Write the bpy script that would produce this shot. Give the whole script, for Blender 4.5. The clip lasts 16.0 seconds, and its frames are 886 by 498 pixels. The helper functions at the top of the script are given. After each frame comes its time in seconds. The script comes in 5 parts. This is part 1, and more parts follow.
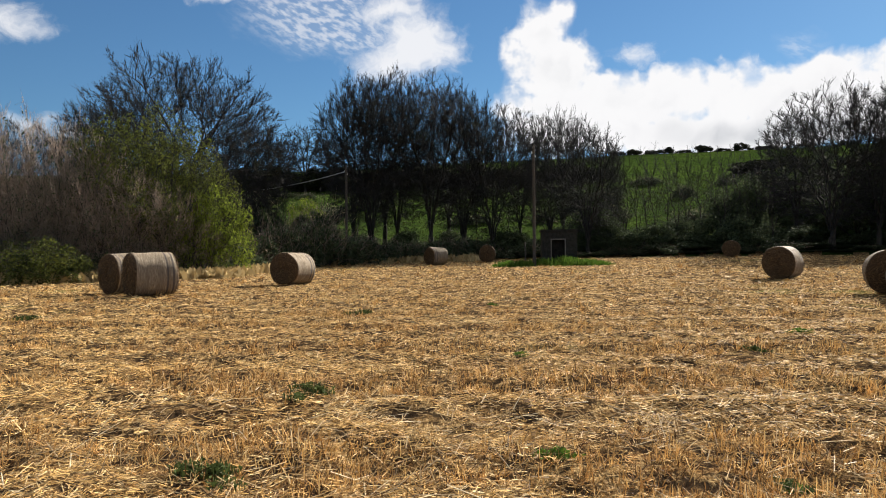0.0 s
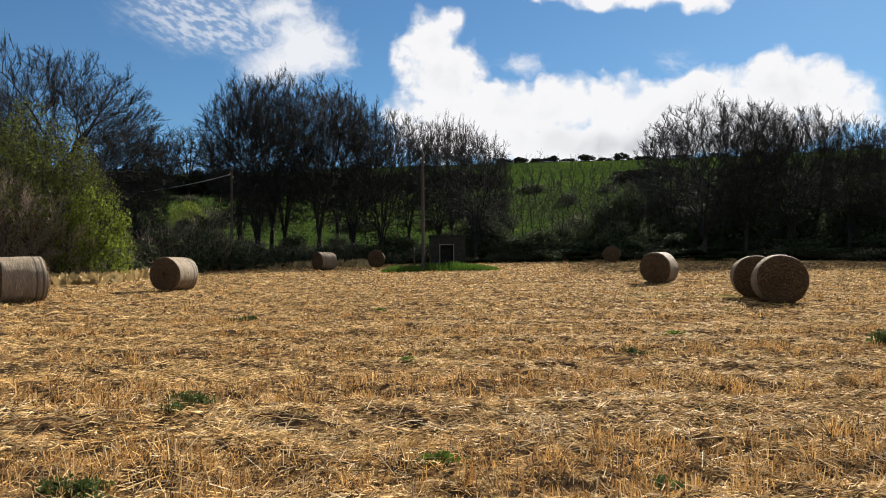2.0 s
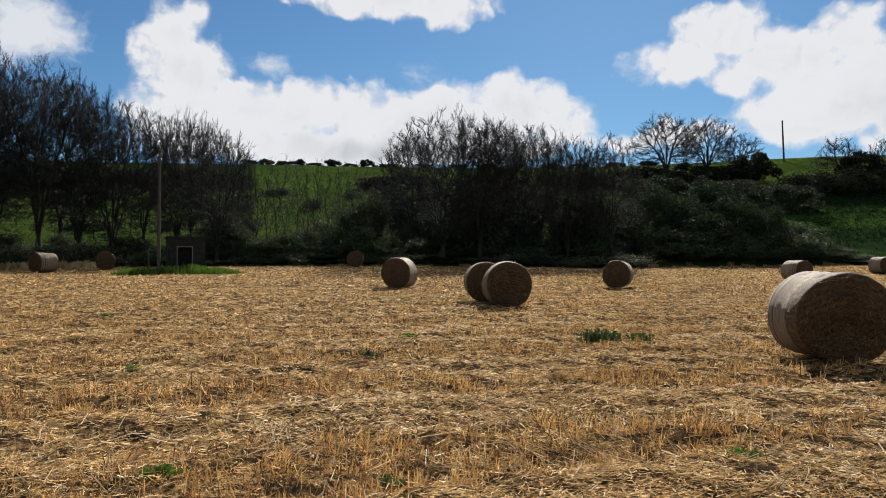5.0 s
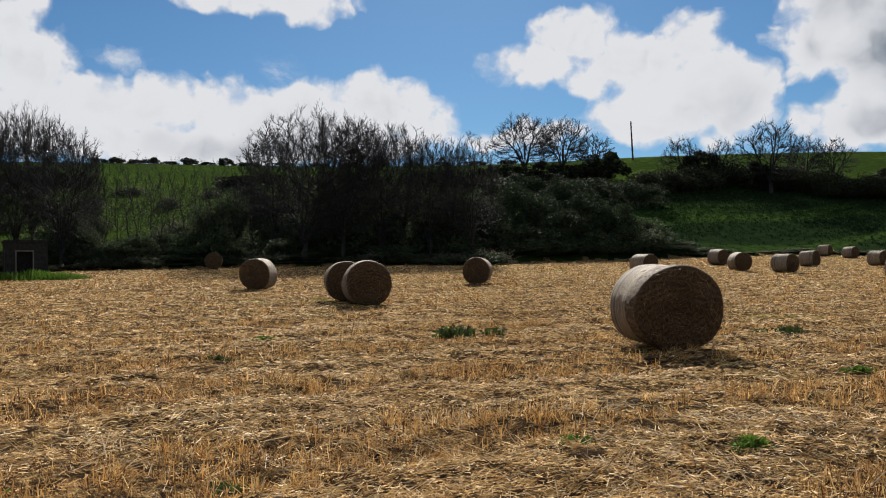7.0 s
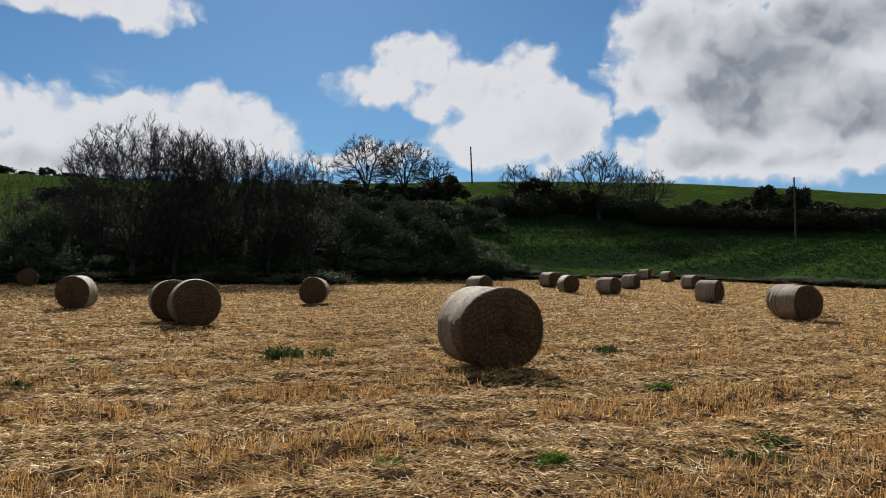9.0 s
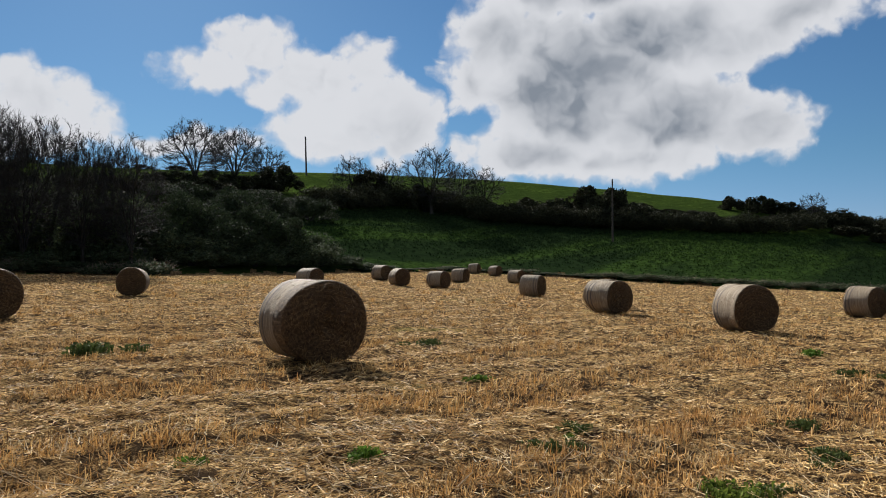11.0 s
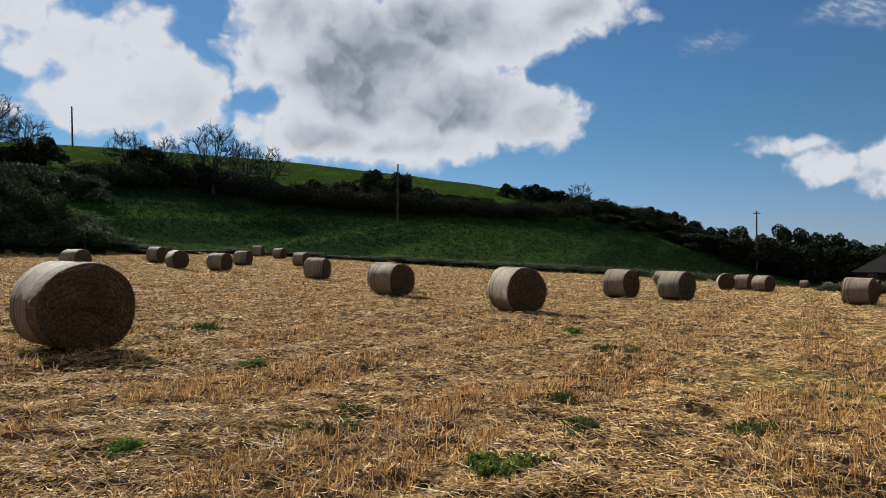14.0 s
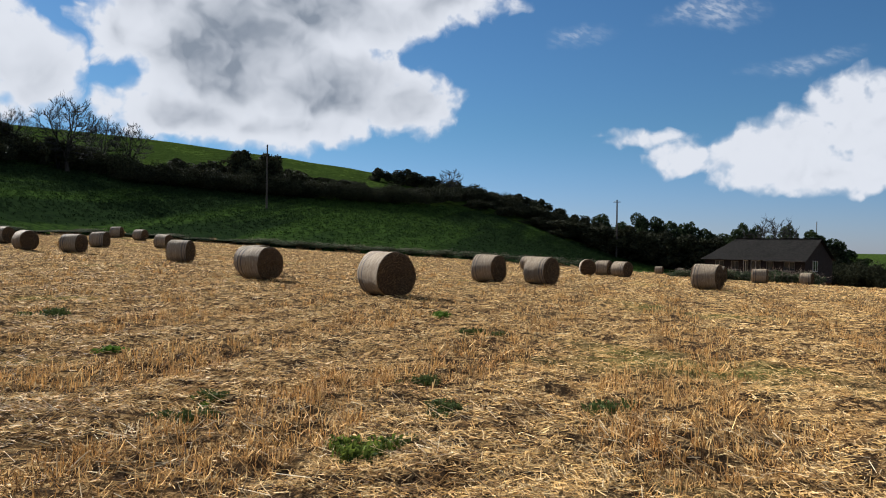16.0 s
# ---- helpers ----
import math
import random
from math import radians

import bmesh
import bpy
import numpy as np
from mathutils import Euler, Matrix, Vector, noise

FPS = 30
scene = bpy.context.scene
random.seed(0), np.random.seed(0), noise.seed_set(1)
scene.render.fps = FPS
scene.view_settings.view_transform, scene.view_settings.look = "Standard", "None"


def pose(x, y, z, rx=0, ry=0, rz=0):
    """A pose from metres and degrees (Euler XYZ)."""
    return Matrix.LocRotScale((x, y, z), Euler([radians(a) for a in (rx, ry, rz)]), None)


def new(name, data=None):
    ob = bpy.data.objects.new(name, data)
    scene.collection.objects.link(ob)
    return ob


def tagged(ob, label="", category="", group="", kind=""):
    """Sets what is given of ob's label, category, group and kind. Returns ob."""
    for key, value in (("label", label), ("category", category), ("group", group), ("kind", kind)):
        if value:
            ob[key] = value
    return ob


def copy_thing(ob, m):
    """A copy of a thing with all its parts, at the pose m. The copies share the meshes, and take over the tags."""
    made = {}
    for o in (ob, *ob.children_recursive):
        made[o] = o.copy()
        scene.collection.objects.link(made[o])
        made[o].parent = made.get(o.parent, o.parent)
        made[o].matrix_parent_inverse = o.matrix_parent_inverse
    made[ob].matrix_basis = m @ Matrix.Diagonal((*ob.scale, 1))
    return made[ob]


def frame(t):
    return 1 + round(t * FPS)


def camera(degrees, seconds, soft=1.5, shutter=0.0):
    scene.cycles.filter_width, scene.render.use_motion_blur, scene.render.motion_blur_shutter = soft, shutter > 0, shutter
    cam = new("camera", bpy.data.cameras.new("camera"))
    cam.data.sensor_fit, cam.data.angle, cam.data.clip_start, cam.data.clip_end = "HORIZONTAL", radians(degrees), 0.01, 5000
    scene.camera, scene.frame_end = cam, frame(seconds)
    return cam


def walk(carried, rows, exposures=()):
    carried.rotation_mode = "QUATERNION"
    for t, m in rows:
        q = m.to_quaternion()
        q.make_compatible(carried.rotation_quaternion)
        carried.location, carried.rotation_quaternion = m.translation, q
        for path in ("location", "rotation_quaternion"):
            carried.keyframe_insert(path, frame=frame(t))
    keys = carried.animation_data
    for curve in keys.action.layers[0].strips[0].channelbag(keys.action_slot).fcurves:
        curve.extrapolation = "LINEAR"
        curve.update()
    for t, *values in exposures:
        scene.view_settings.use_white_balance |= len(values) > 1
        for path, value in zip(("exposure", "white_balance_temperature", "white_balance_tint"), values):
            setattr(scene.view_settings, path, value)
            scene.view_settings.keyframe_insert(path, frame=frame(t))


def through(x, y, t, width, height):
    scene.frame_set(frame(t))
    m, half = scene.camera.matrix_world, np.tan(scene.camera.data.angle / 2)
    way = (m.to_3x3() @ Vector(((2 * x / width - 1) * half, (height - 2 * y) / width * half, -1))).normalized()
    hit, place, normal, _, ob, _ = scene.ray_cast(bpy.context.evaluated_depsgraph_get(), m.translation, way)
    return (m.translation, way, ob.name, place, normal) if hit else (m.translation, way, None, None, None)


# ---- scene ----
cam = camera(56.87, 16.0, 1.0)
ROWS = [
    (0.0, 0.000, 0.000, 1.270, 90.975, 0.407, -0.620),
    (0.5, 0.006, 0.002, 1.270, 90.919, 0.344, -2.436),
    (1.0, 0.012, 0.004, 1.271, 90.974, 0.146, -4.393),
    (1.5, 0.018, 0.006, 1.271, 91.027, 0.144, -6.510),
    (2.0, 0.026, 0.006, 1.271, 91.280, 0.366, -8.355),
    (2.5, 0.034, 0.005, 1.271, 91.797, 0.453, -11.056),
    (3.0, 0.043, 0.003, 1.272, 91.932, 0.538, -13.717),
    (3.5, 0.055, -0.001, 1.272, 91.733, 0.410, -15.964),
    (4.0, 0.068, -0.006, 1.272, 91.600, 0.199, -18.841),
    (4.5, 0.084, -0.014, 1.272, 91.482, 0.069, -21.813),
    (5.0, 0.102, -0.023, 1.273, 91.533, -0.108, -26.052),
    (7.5, 0.279, -0.158, 1.277, 91.470, 1.257, -37.312),
    (8.0, 0.317, -0.186, 1.278, 91.777, 1.138, -39.753),
    (8.5, 0.354, -0.215, 1.280, 92.231, 0.848, -42.843),
    (9.0, 0.391, -0.242, 1.281, 92.616, 0.548, -46.518),
    (9.5, 0.426, -0.268, 1.283, 92.569, 0.211, -49.995),
    (12.0, 0.535, -0.359, 1.294, 91.439, 0.138, -62.843),
    (12.5, 0.542, -0.369, 1.294, 91.078, 0.164, -65.268),
    (13.0, 0.547, -0.379, 1.293, 90.932, 0.149, -67.521),
    (13.5, 0.552, -0.388, 1.291, 90.954, 0.036, -70.086),
    (14.0, 0.556, -0.397, 1.290, 90.869, -0.207, -73.004),
    (14.5, 0.560, -0.405, 1.289, 90.470, -0.530, -75.757),
    (15.0, 0.564, -0.415, 1.288, 89.850, -0.693, -77.071),
    (15.5, 0.568, -0.425, 1.288, 89.514, -0.640, -78.628),
    (16.0, 0.572, -0.435, 1.287, 89.851, -0.757, -82.001),
]
EXPOSURES = [(0, 1.45, 6400, 10), (1.5, 1.44, 6400, 10), (2.1, 1.4, 6350, 10), (3, 1.07, 6300, 10), (4, 1.18, 6250, 10), (5, 1.22, 6250, 10), (7.5, 1.07, 6200, 10), (9.5, 1.03, 6150, 10), (12.5, 1.0, 6100, 10), (14.5, 0.97, 5950, 10), (15.5, 0.87, 5900, 10), (16, 1.15, 5900, 10)]
walk(cam, [(t, pose(x, y, z, rx, ry, rz)) for t, x, y, z, rx, ry, rz in ROWS], EXPOSURES)
# ---------------------------------------------------------------- world, sun, clouds
SUN_AZ, SUN_EL = 38.0, 30.0          # degrees clockwise from +y, and up
SKY, CLOUD = 0.0258, 0.355

sun = new("sun", bpy.data.lights.new("sun", "SUN"))
sun.data.energy, sun.data.angle, sun.data.color = 5.0, radians(0.53), (1.0, 0.93, 0.82)
sun.matrix_basis = pose(0, 0, 60, 90 - SUN_EL, 0, 180 - SUN_AZ)

# clouds: (azimuth, elevation, half width, half height) in degrees
CLOUD_WEST = [(7.7, 15.7, 2.3, 2.0), (8.6, 13.3, 3.5, 2.5), (9.2, 10.6, 4.3, 2.3), (13.0, 10.5, 3.4, 2.3), (16.4, 10.7, 3.2, 2.1),
              (19.8, 10.6, 2.9, 2.2), (23.1, 10.2, 3.2, 2.2), (26.4, 11.0, 2.7, 2.1), (25.9, 10.6, 3.6, 2.4),
              (31.6, 11.3, 3.3, 2.2), (34.4, 10.1, 2.3, 1.8), (11.1, 9.3, 6.4, 2.1), (22.7, 8.6, 11.1, 1.4)]
CLOUD_VEIL = [(-1.2, 14.8, 3.6, 2.3), (-3.4, 13.8, 2.4, 1.2), (-3.0, 17.4, 2.8, 1.1), (-27.2, 15.1, 2.0, 1.1), (-26.4, 8.9, 1.4, 0.6),
              (-24.0, 8.4, 1.4, 0.6), (14.3, 13.9, 1.3, 0.7), (-14.2, 17.6, 2.3, 0.5)]
CLOUD_MID = [(22.7, 18.4, 6.7, 1.1), (26.2, 17.9, 2.7, 0.9), (44.9, 15.7, 3.6, 1.7), (42.5, 14.0, 3.2, 1.5), (49.3, 13.4, 4.3, 2.4),
             (52.7, 14.4, 1.9, 2.2), (53.8, 11.3, 4.5, 2.6), (55.5, 9.7, 2.9, 2.2), (50.4, 10.1, 4.7, 2.0), (41.4, 9.1, 4.5, 0.8), (46.6, 12.6, 2.4, 1.3)]
CLOUD_BIG = [(60.1, 13.9, 2.1, 2.3), (62.8, 16.2, 4.7, 3.2), (67.9, 13.2, 7.5, 5.1), (73.8, 16.0, 8.6, 3.1), (73.8, 10.8, 6.6, 3.5),
             (81.1, 17.0, 5.6, 2.1), (79.5, 9.8, 3.2, 2.1), (81.9, 9.1, 1.4, 1.3), (64.3, 8.8, 5.1, 2.0), (70.7, 8.2, 5.9, 1.7),
             (68.4, 21.9, 11.8, 4.3)]
CLOUD_EAST = [(101.5, 6.5, 2.2, 1.6), (105.0, 6.7, 3.5, 2.2), (108.2, 8.5, 2.5, 2.1), (110.2, 8.9, 2.3, 2.3), (106.6, 4.9, 5.8, 1.4),
              (110.5, 6.0, 3.0, 1.6), (96.1, 7.4, 2.3, 0.7), (98.5, 6.2, 2.8, 1.0)]
WISPS = [(100.0, 15.4, 2.9, 0.7), (105.6, 12.0, 2.1, 0.5), (91.1, 14.3, 1.2, 0.4), (24.3, 13.6, 0.8, 0.5), (-6.5, 16.5, 6.5, 2.2)]
GREY = [(67.9, 13.6, 6.2, 4.6), (66.0, 17.3, 4.2, 2.4), (78.4, 10.2, 3.4, 2.3), (72.3, 10.8, 4.2, 2.6), (55.0, 10.3, 2.7, 1.6),
        (24.0, 8.3, 8.0, 1.0)]


class Graph:
    """Short calls for shader nodes."""
    def __init__(self, tree):
        self.tree = tree

    def add(self, kind, *links, **values):
        n = self.tree.nodes.new(kind)
        for k, v in values.items():
            if k == "operation":
                n.operation = v
            elif k == "blend_type":
                n.blend_type = v
            elif k == "data_type":
                n.data_type = v
            elif k == "noise_type":
                n.noise_type = v
            elif k == "feature":
                n.feature = v
            elif k == "wave_type":
                n.wave_type = v
            elif k == "bands_direction":
                n.bands_direction = v
        for slot, v in links:
            if isinstance(v, bpy.types.NodeSocket):
                self.tree.links.new(v, n.inputs[slot])
            else:
                n.inputs[slot].default_value = v
        return n

    def math(self, op, a, b=0.0, c=0.0):
        return self.add("ShaderNodeMath", (0, a), (1, b), (2, c), operation=op).outputs[0]

    def vec(self, op, a, b=(0, 0, 0), c=(0, 0, 0)):
        n = self.add("ShaderNodeVectorMath", (0, a), (1, b), operation=op)
        if op == "MULTIPLY_ADD":
            if isinstance(c, bpy.types.NodeSocket):
                self.tree.links.new(c, n.inputs[2])
            else:
                n.inputs[2].default_value = c
        return n.outputs["Value"] if op in ("LENGTH", "DOT_PRODUCT") else n.outputs[0]

    def noise(self, co, scale, detail=4.0, rough=0.55, distort=0.0):
        return self.add("ShaderNodeTexNoise", ("Vector", co), ("Scale", scale), ("Detail", detail), ("Roughness", rough),
                        ("Distortion", distort)).outputs

    def ramp(self, fac, *stops):
        n = self.add("ShaderNodeValToRGB", (0, fac))
        while len(n.color_ramp.elements) < len(stops):
            n.color_ramp.elements.new(0.5)
        for e, (p, col) in zip(n.color_ramp.elements, stops):
            e.position = p
            e.color = (*col, 1) if len(col) == 3 else col
        return n.outputs[0]

    def mix(self, fac, a, b, blend="MIX"):
        n = self.tree.nodes.new("ShaderNodeMix")
        n.data_type, n.blend_type = "RGBA", blend
        for slot, v in ((0, fac), (6, a), (7, b)):
            if isinstance(v, bpy.types.NodeSocket):
                self.tree.links.new(v, n.inputs[slot])
            else:
                n.inputs[slot].default_value = (*v, 1) if slot > 0 and len(v) == 3 else v
        return n.outputs[2]

    def smooth(self, x, lo, hi):
        n = self.add("ShaderNodeMapRange", (0, x), (1, lo), (2, hi))
        n.interpolation_type = "SMOOTHSTEP"
        return n.outputs[0]


def build_world():
    world = bpy.data.worlds.new("world")
    scene.world = world
    world.use_nodes = True
    world.node_tree.nodes.clear()
    g = Graph(world.node_tree)
    sky = g.add("ShaderNodeTexSky")
    sky.sky_type, sky.sun_disc = "NISHITA", False
    sky.sun_elevation, sky.sun_rotation = radians(SUN_EL), radians(SUN_AZ)
    sky.altitude, sky.air_density, sky.dust_density, sky.ozone_density = 60, 1.0, 0.15, 1.0
    co = g.add("ShaderNodeTexCoord").outputs["Generated"]
    xyz = g.add("ShaderNodeSeparateXYZ", (0, co)).outputs
    az = g.math("MULTIPLY", g.math("ARCTAN2", xyz[0], xyz[1]), 180 / math.pi)
    el = g.math("MULTIPLY", g.math("ARCSINE", xyz[2]), 180 / math.pi)
    flat = g.add("ShaderNodeCombineXYZ", (0, az), (1, el), (2, 0.0)).outputs[0]
    # the outlines bend gently; small round heads stand off the edges
    n1 = g.noise(flat, 0.30, 2.5, 0.5)[1]
    w1 = g.vec("MULTIPLY_ADD", g.vec("SUBTRACT", n1, (0.5, 0.5, 0.5)), (3.2, 2.4, 0), flat)
    n2 = g.noise(flat, 1.2, 4.0, 0.55)[1]
    w2 = g.vec("MULTIPLY_ADD", g.vec("SUBTRACT", n2, (0.5, 0.5, 0.5)), (0.7, 0.6, 0), w1)

    def heads(co, scale, soft=0.35):
        n = g.add("ShaderNodeTexVoronoi", ("Vector", co), ("Scale", scale), ("Smoothness", soft), feature="SMOOTH_F1")
        return g.math("SUBTRACT", 0.76, n.outputs["Distance"])

    def lumps(co):
        a = g.math("ADD", g.math("MULTIPLY", heads(co, 0.55), 1.25), g.math("MULTIPLY", heads(co, 1.4), 0.42))
        return g.math("ADD", a, g.math("MULTIPLY", g.math("SUBTRACT", g.noise(co, 2.0, 4.0, 0.55)[0], 0.5), 0.5))

    def field(blobs, co, k=0.8):
        """Degrees inside the joined outlines."""
        d = None
        for a, e, w, h in blobs:
            n = g.vec("LENGTH", g.vec("MULTIPLY_ADD", co, (1 / w, 1 / h, 0), (-a / w, -e / h, 0)))
            n = g.math("MULTIPLY_ADD", n, math.sqrt(w * h) * 0.9, -math.sqrt(w * h) * 0.9)
            d = n if d is None else g.math("SMOOTH_MIN", d, n, k)
        return g.math("MULTIPLY", d, -1.0)

    crisp = g.math("MAXIMUM", g.math("MAXIMUM", field(CLOUD_WEST, w1), field(CLOUD_MID, w1)), g.math("MAXIMUM", field(CLOUD_BIG, w1), field(CLOUD_EAST, w1)))
    bulge = lumps(w2)
    deep = g.math("MULTIPLY_ADD", bulge, 0.9, g.math("SUBTRACT", crisp, 0.25))
    fray = g.noise(flat, 0.55, 3.0, 0.55)[0]
    soft_edge = g.math("ADD", 0.5, g.math("MULTIPLY", g.smooth(fray, 0.40, 0.70), 1.1))
    solid = g.smooth(deep, -0.3, soft_edge)
    thin_ = g.math("ADD", field(CLOUD_VEIL, w2), g.math("MULTIPLY", g.math("SUBTRACT", g.noise(w2, 0.8, 5.0, 0.6)[0], 0.5), 2.4))
    veil = g.math("MULTIPLY", g.smooth(thin_, -0.5, 1.5), 0.88)
    slant = g.add("ShaderNodeVectorRotate", ("Vector", flat), ("Angle", 0.35))
    slant.rotation_type = "Z_AXIS"
    ripple = g.noise(g.vec("MULTIPLY", slant.outputs[0], (1.0, 2.2, 1)), 1.25, 2.0, 0.5)[0]
    wisp = g.math("MULTIPLY", g.smooth(field(WISPS, w2), -0.9, 1.6), g.math("MULTIPLY_ADD", g.smooth(ripple, 0.38, 0.66), 0.42, 0.14))
    alpha = g.math("MAXIMUM", solid, g.math("MAXIMUM", veil, wisp))
    # unseen clouds added above and behind the view; they brighten the shaded sides
    far = g.smooth(g.noise(co, 3.2, 5.0, 0.6)[0], 0.44, 0.56)
    out_of_view = g.smooth(el, 24.0, 34.0)
    behind = g.smooth(g.math("ABSOLUTE", g.math("SUBTRACT", az, 40.0)), 82.0, 95.0)
    alpha = g.math("MAXIMUM", alpha, g.math("MULTIPLY", far, g.math("MULTIPLY", g.math("MAXIMUM", out_of_view, behind), 0.7)))
    # thick parts are grey; the flanks of the heads away from the sun are a little darker
    mottle = g.noise(w1, 0.22, 3.0, 0.5)[0]
    cloudy = g.math("SUBTRACT", mottle, 0.5)
    belly = g.smooth(g.math("ADD", field(CLOUD_BIG, w1), g.math("MULTIPLY", cloudy, 6.0)), 0.0, 4.2)
    other = g.smooth(g.math("ADD", field(GREY, w1), g.math("MULTIPLY", cloudy, 6.0)), -2.0, 3.5)
    grey = g.math("MULTIPLY", g.math("MAXIMUM", g.math("MULTIPLY", belly, 0.95), g.math("MULTIPLY", other, 0.6)), g.smooth(deep, 0.2, 2.4))
    higher = lumps(g.vec("ADD", w2, (-0.3, 0.6, 0)))
    relief = g.smooth(g.math("SUBTRACT", higher, bulge), -0.5, 0.8)
    form = g.math("MULTIPLY", g.math("MULTIPLY", relief, g.smooth(mottle, 0.30, 0.66)), g.math("MULTIPLY", g.smooth(deep, 0.4, 2.8), 0.26))
    shade = g.math("MINIMUM", g.math("ADD", g.math("MULTIPLY", grey, g.math("MULTIPLY_ADD", g.smooth(g.noise(w1, 0.6, 2.0, 0.5)[0], 0.35, 0.7), 0.35, 0.65)), form), 1.0)
    white = g.mix(shade, (CLOUD, CLOUD * 0.985, CLOUD * 0.98), (0.118, 0.130, 0.146))
    blue = g.vec("SCALE", sky.outputs[0])
    blue.node.inputs["Scale"].default_value = SKY
    tint = g.mix(g.smooth(el, -1.0, 9.0), (0.80, 0.98, 1.65), (0.58, 0.90, 1.17))
    blue = g.vec("MULTIPLY", blue, tint)
    colour = g.mix(alpha, blue, white)
    back = g.add("ShaderNodeBackground", (0, colour), (1, 1.0))
    world.node_tree.links.new(back.outputs[0], g.add("ShaderNodeOutputWorld").inputs[0])


build_world()


# ---------------------------------------------------------------- materials
def material(name, rough=0.85, spec=0.25):
    m = bpy.data.materials.new(name)
    m.use_nodes = True
    g = Graph(m.node_tree)
    b = m.node_tree.nodes["Principled BSDF"]
    b.inputs["Roughness"].default_value = rough
    b.inputs["Specular IOR Level"].default_value = spec
    return m, g, b


def colour_to(g, b, col):
    g.tree.links.new(col, b.inputs["Base Color"])


def bump_to(g, b, height, strength, distance):
    n = g.add("ShaderNodeBump", ("Strength", strength), ("Distance", distance), ("Height", height))
    g.tree.links.new(n.outputs[0], b.inputs["Normal"])


def world_co(g):
    return g.add("ShaderNodeNewGeometry").outputs["Position"]


def island(g):
    return g.add("ShaderNodeNewGeometry").outputs["Random Per Island"]


def object_random(g):
    return g.add("ShaderNodeObjectInfo").outputs["Random"]


def object_co(g):
    return g.add("ShaderNodeTexCoord").outputs["Object"]


ROW_AZ = 97.0                       # the drill rows run this way


def rows_co(g, co):
    """Field coordinates: x along the drill rows, y across them."""
    n = g.add("ShaderNodeVectorRotate", ("Vector", co), ("Angle", radians(ROW_AZ - 90)))
    n.rotation_type = "Z_AXIS"
    return n.outputs[0]


def mat_field():
    m, g, b = material("stubble_ground", 1.0, 0.0)
    co = world_co(g)
    along = rows_co(g, co)
    patch = g.noise(co, 0.30, 5.0, 0.6)[0]
    streak = g.noise(g.vec("MULTIPLY", along, (0.30, 1.5, 1)), 1.0, 5.0, 0.6)[0]
    s1 = g.noise(g.vec("MULTIPLY", co, (7, 70, 7)), 1.0, 4.0, 0.65, 0.8)[0]
    s2 = g.noise(g.vec("MULTIPLY", co, (70, 7, 7)), 1.0, 4.0, 0.65, 0.8)[0]
    s3 = g.noise(co, 9.0, 6.0, 0.75)[0]
    coarse = g.noise(co, 2.6, 5.0, 0.7)[0]
    grain = g.math("MAXIMUM", s1, s2)
    # the dark ends of straw and soil also hold the shade between stalks
    straw = g.ramp(grain, (0.46, (0.055, 0.031, 0.016)), (0.55, (0.41, 0.245, 0.10)), (0.66, (0.93, 0.68, 0.335)))
    straw = g.mix(g.math("MULTIPLY", g.smooth(streak, 0.46, 0.62), 0.55), straw, (0.24, 0.13, 0.052))
    straw = g.mix(g.math("MULTIPLY", g.smooth(patch, 0.50, 0.70), 0.4), straw, (0.52, 0.36, 0.16))
    shaded_soil = g.mix(s3, (0.02, 0.014, 0.010), (0.07, 0.047, 0.03))
    bare = g.smooth(g.math("ADD", g.math("MULTIPLY", s3, 0.6), g.math("MULTIPLY", coarse, 0.4)), 0.56, 0.45)
    col = g.mix(g.math("MULTIPLY", bare, 0.95), straw, shaded_soil)
    green = g.math("MULTIPLY", g.smooth(g.noise(co, 0.13, 5.0, 0.65)[0], 0.58, 0.72), 0.5)
    col = g.mix(green, col, (0.20, 0.21, 0.05))
    colour_to(g, b, col)
    bump_to(g, b, g.math("ADD", grain, g.math("MULTIPLY", s3, 2.0)), 1.0, 0.08)
    return m


def mat_grass():
    m, g, b = material("pasture", 1.0, 0.0)
    co = world_co(g)
    a = g.noise(co, 0.035, 6.0, 0.65)[0]
    c = g.noise(co, 0.7, 7.0, 0.75)[0]
    d = g.noise(g.vec("MULTIPLY", rows_co(g, co), (0.05, 0.45, 0.3)), 1.0, 4.0, 0.6)[0]
    col = g.ramp(c, (0.34, (0.010, 0.016, 0.005)), (0.52, (0.038, 0.062, 0.012)), (0.70, (0.085, 0.125, 0.025)))
    col = g.mix(g.math("MULTIPLY", g.smooth(a, 0.40, 0.58), 0.72), col, (0.024, 0.040, 0.010))
    col = g.mix(g.math("MULTIPLY", g.smooth(d, 0.50, 0.62), 0.5), col, (0.018, 0.030, 0.008))
    colour_to(g, b, col)
    bump_to(g, b, c, 1.0, 0.6)
    return m


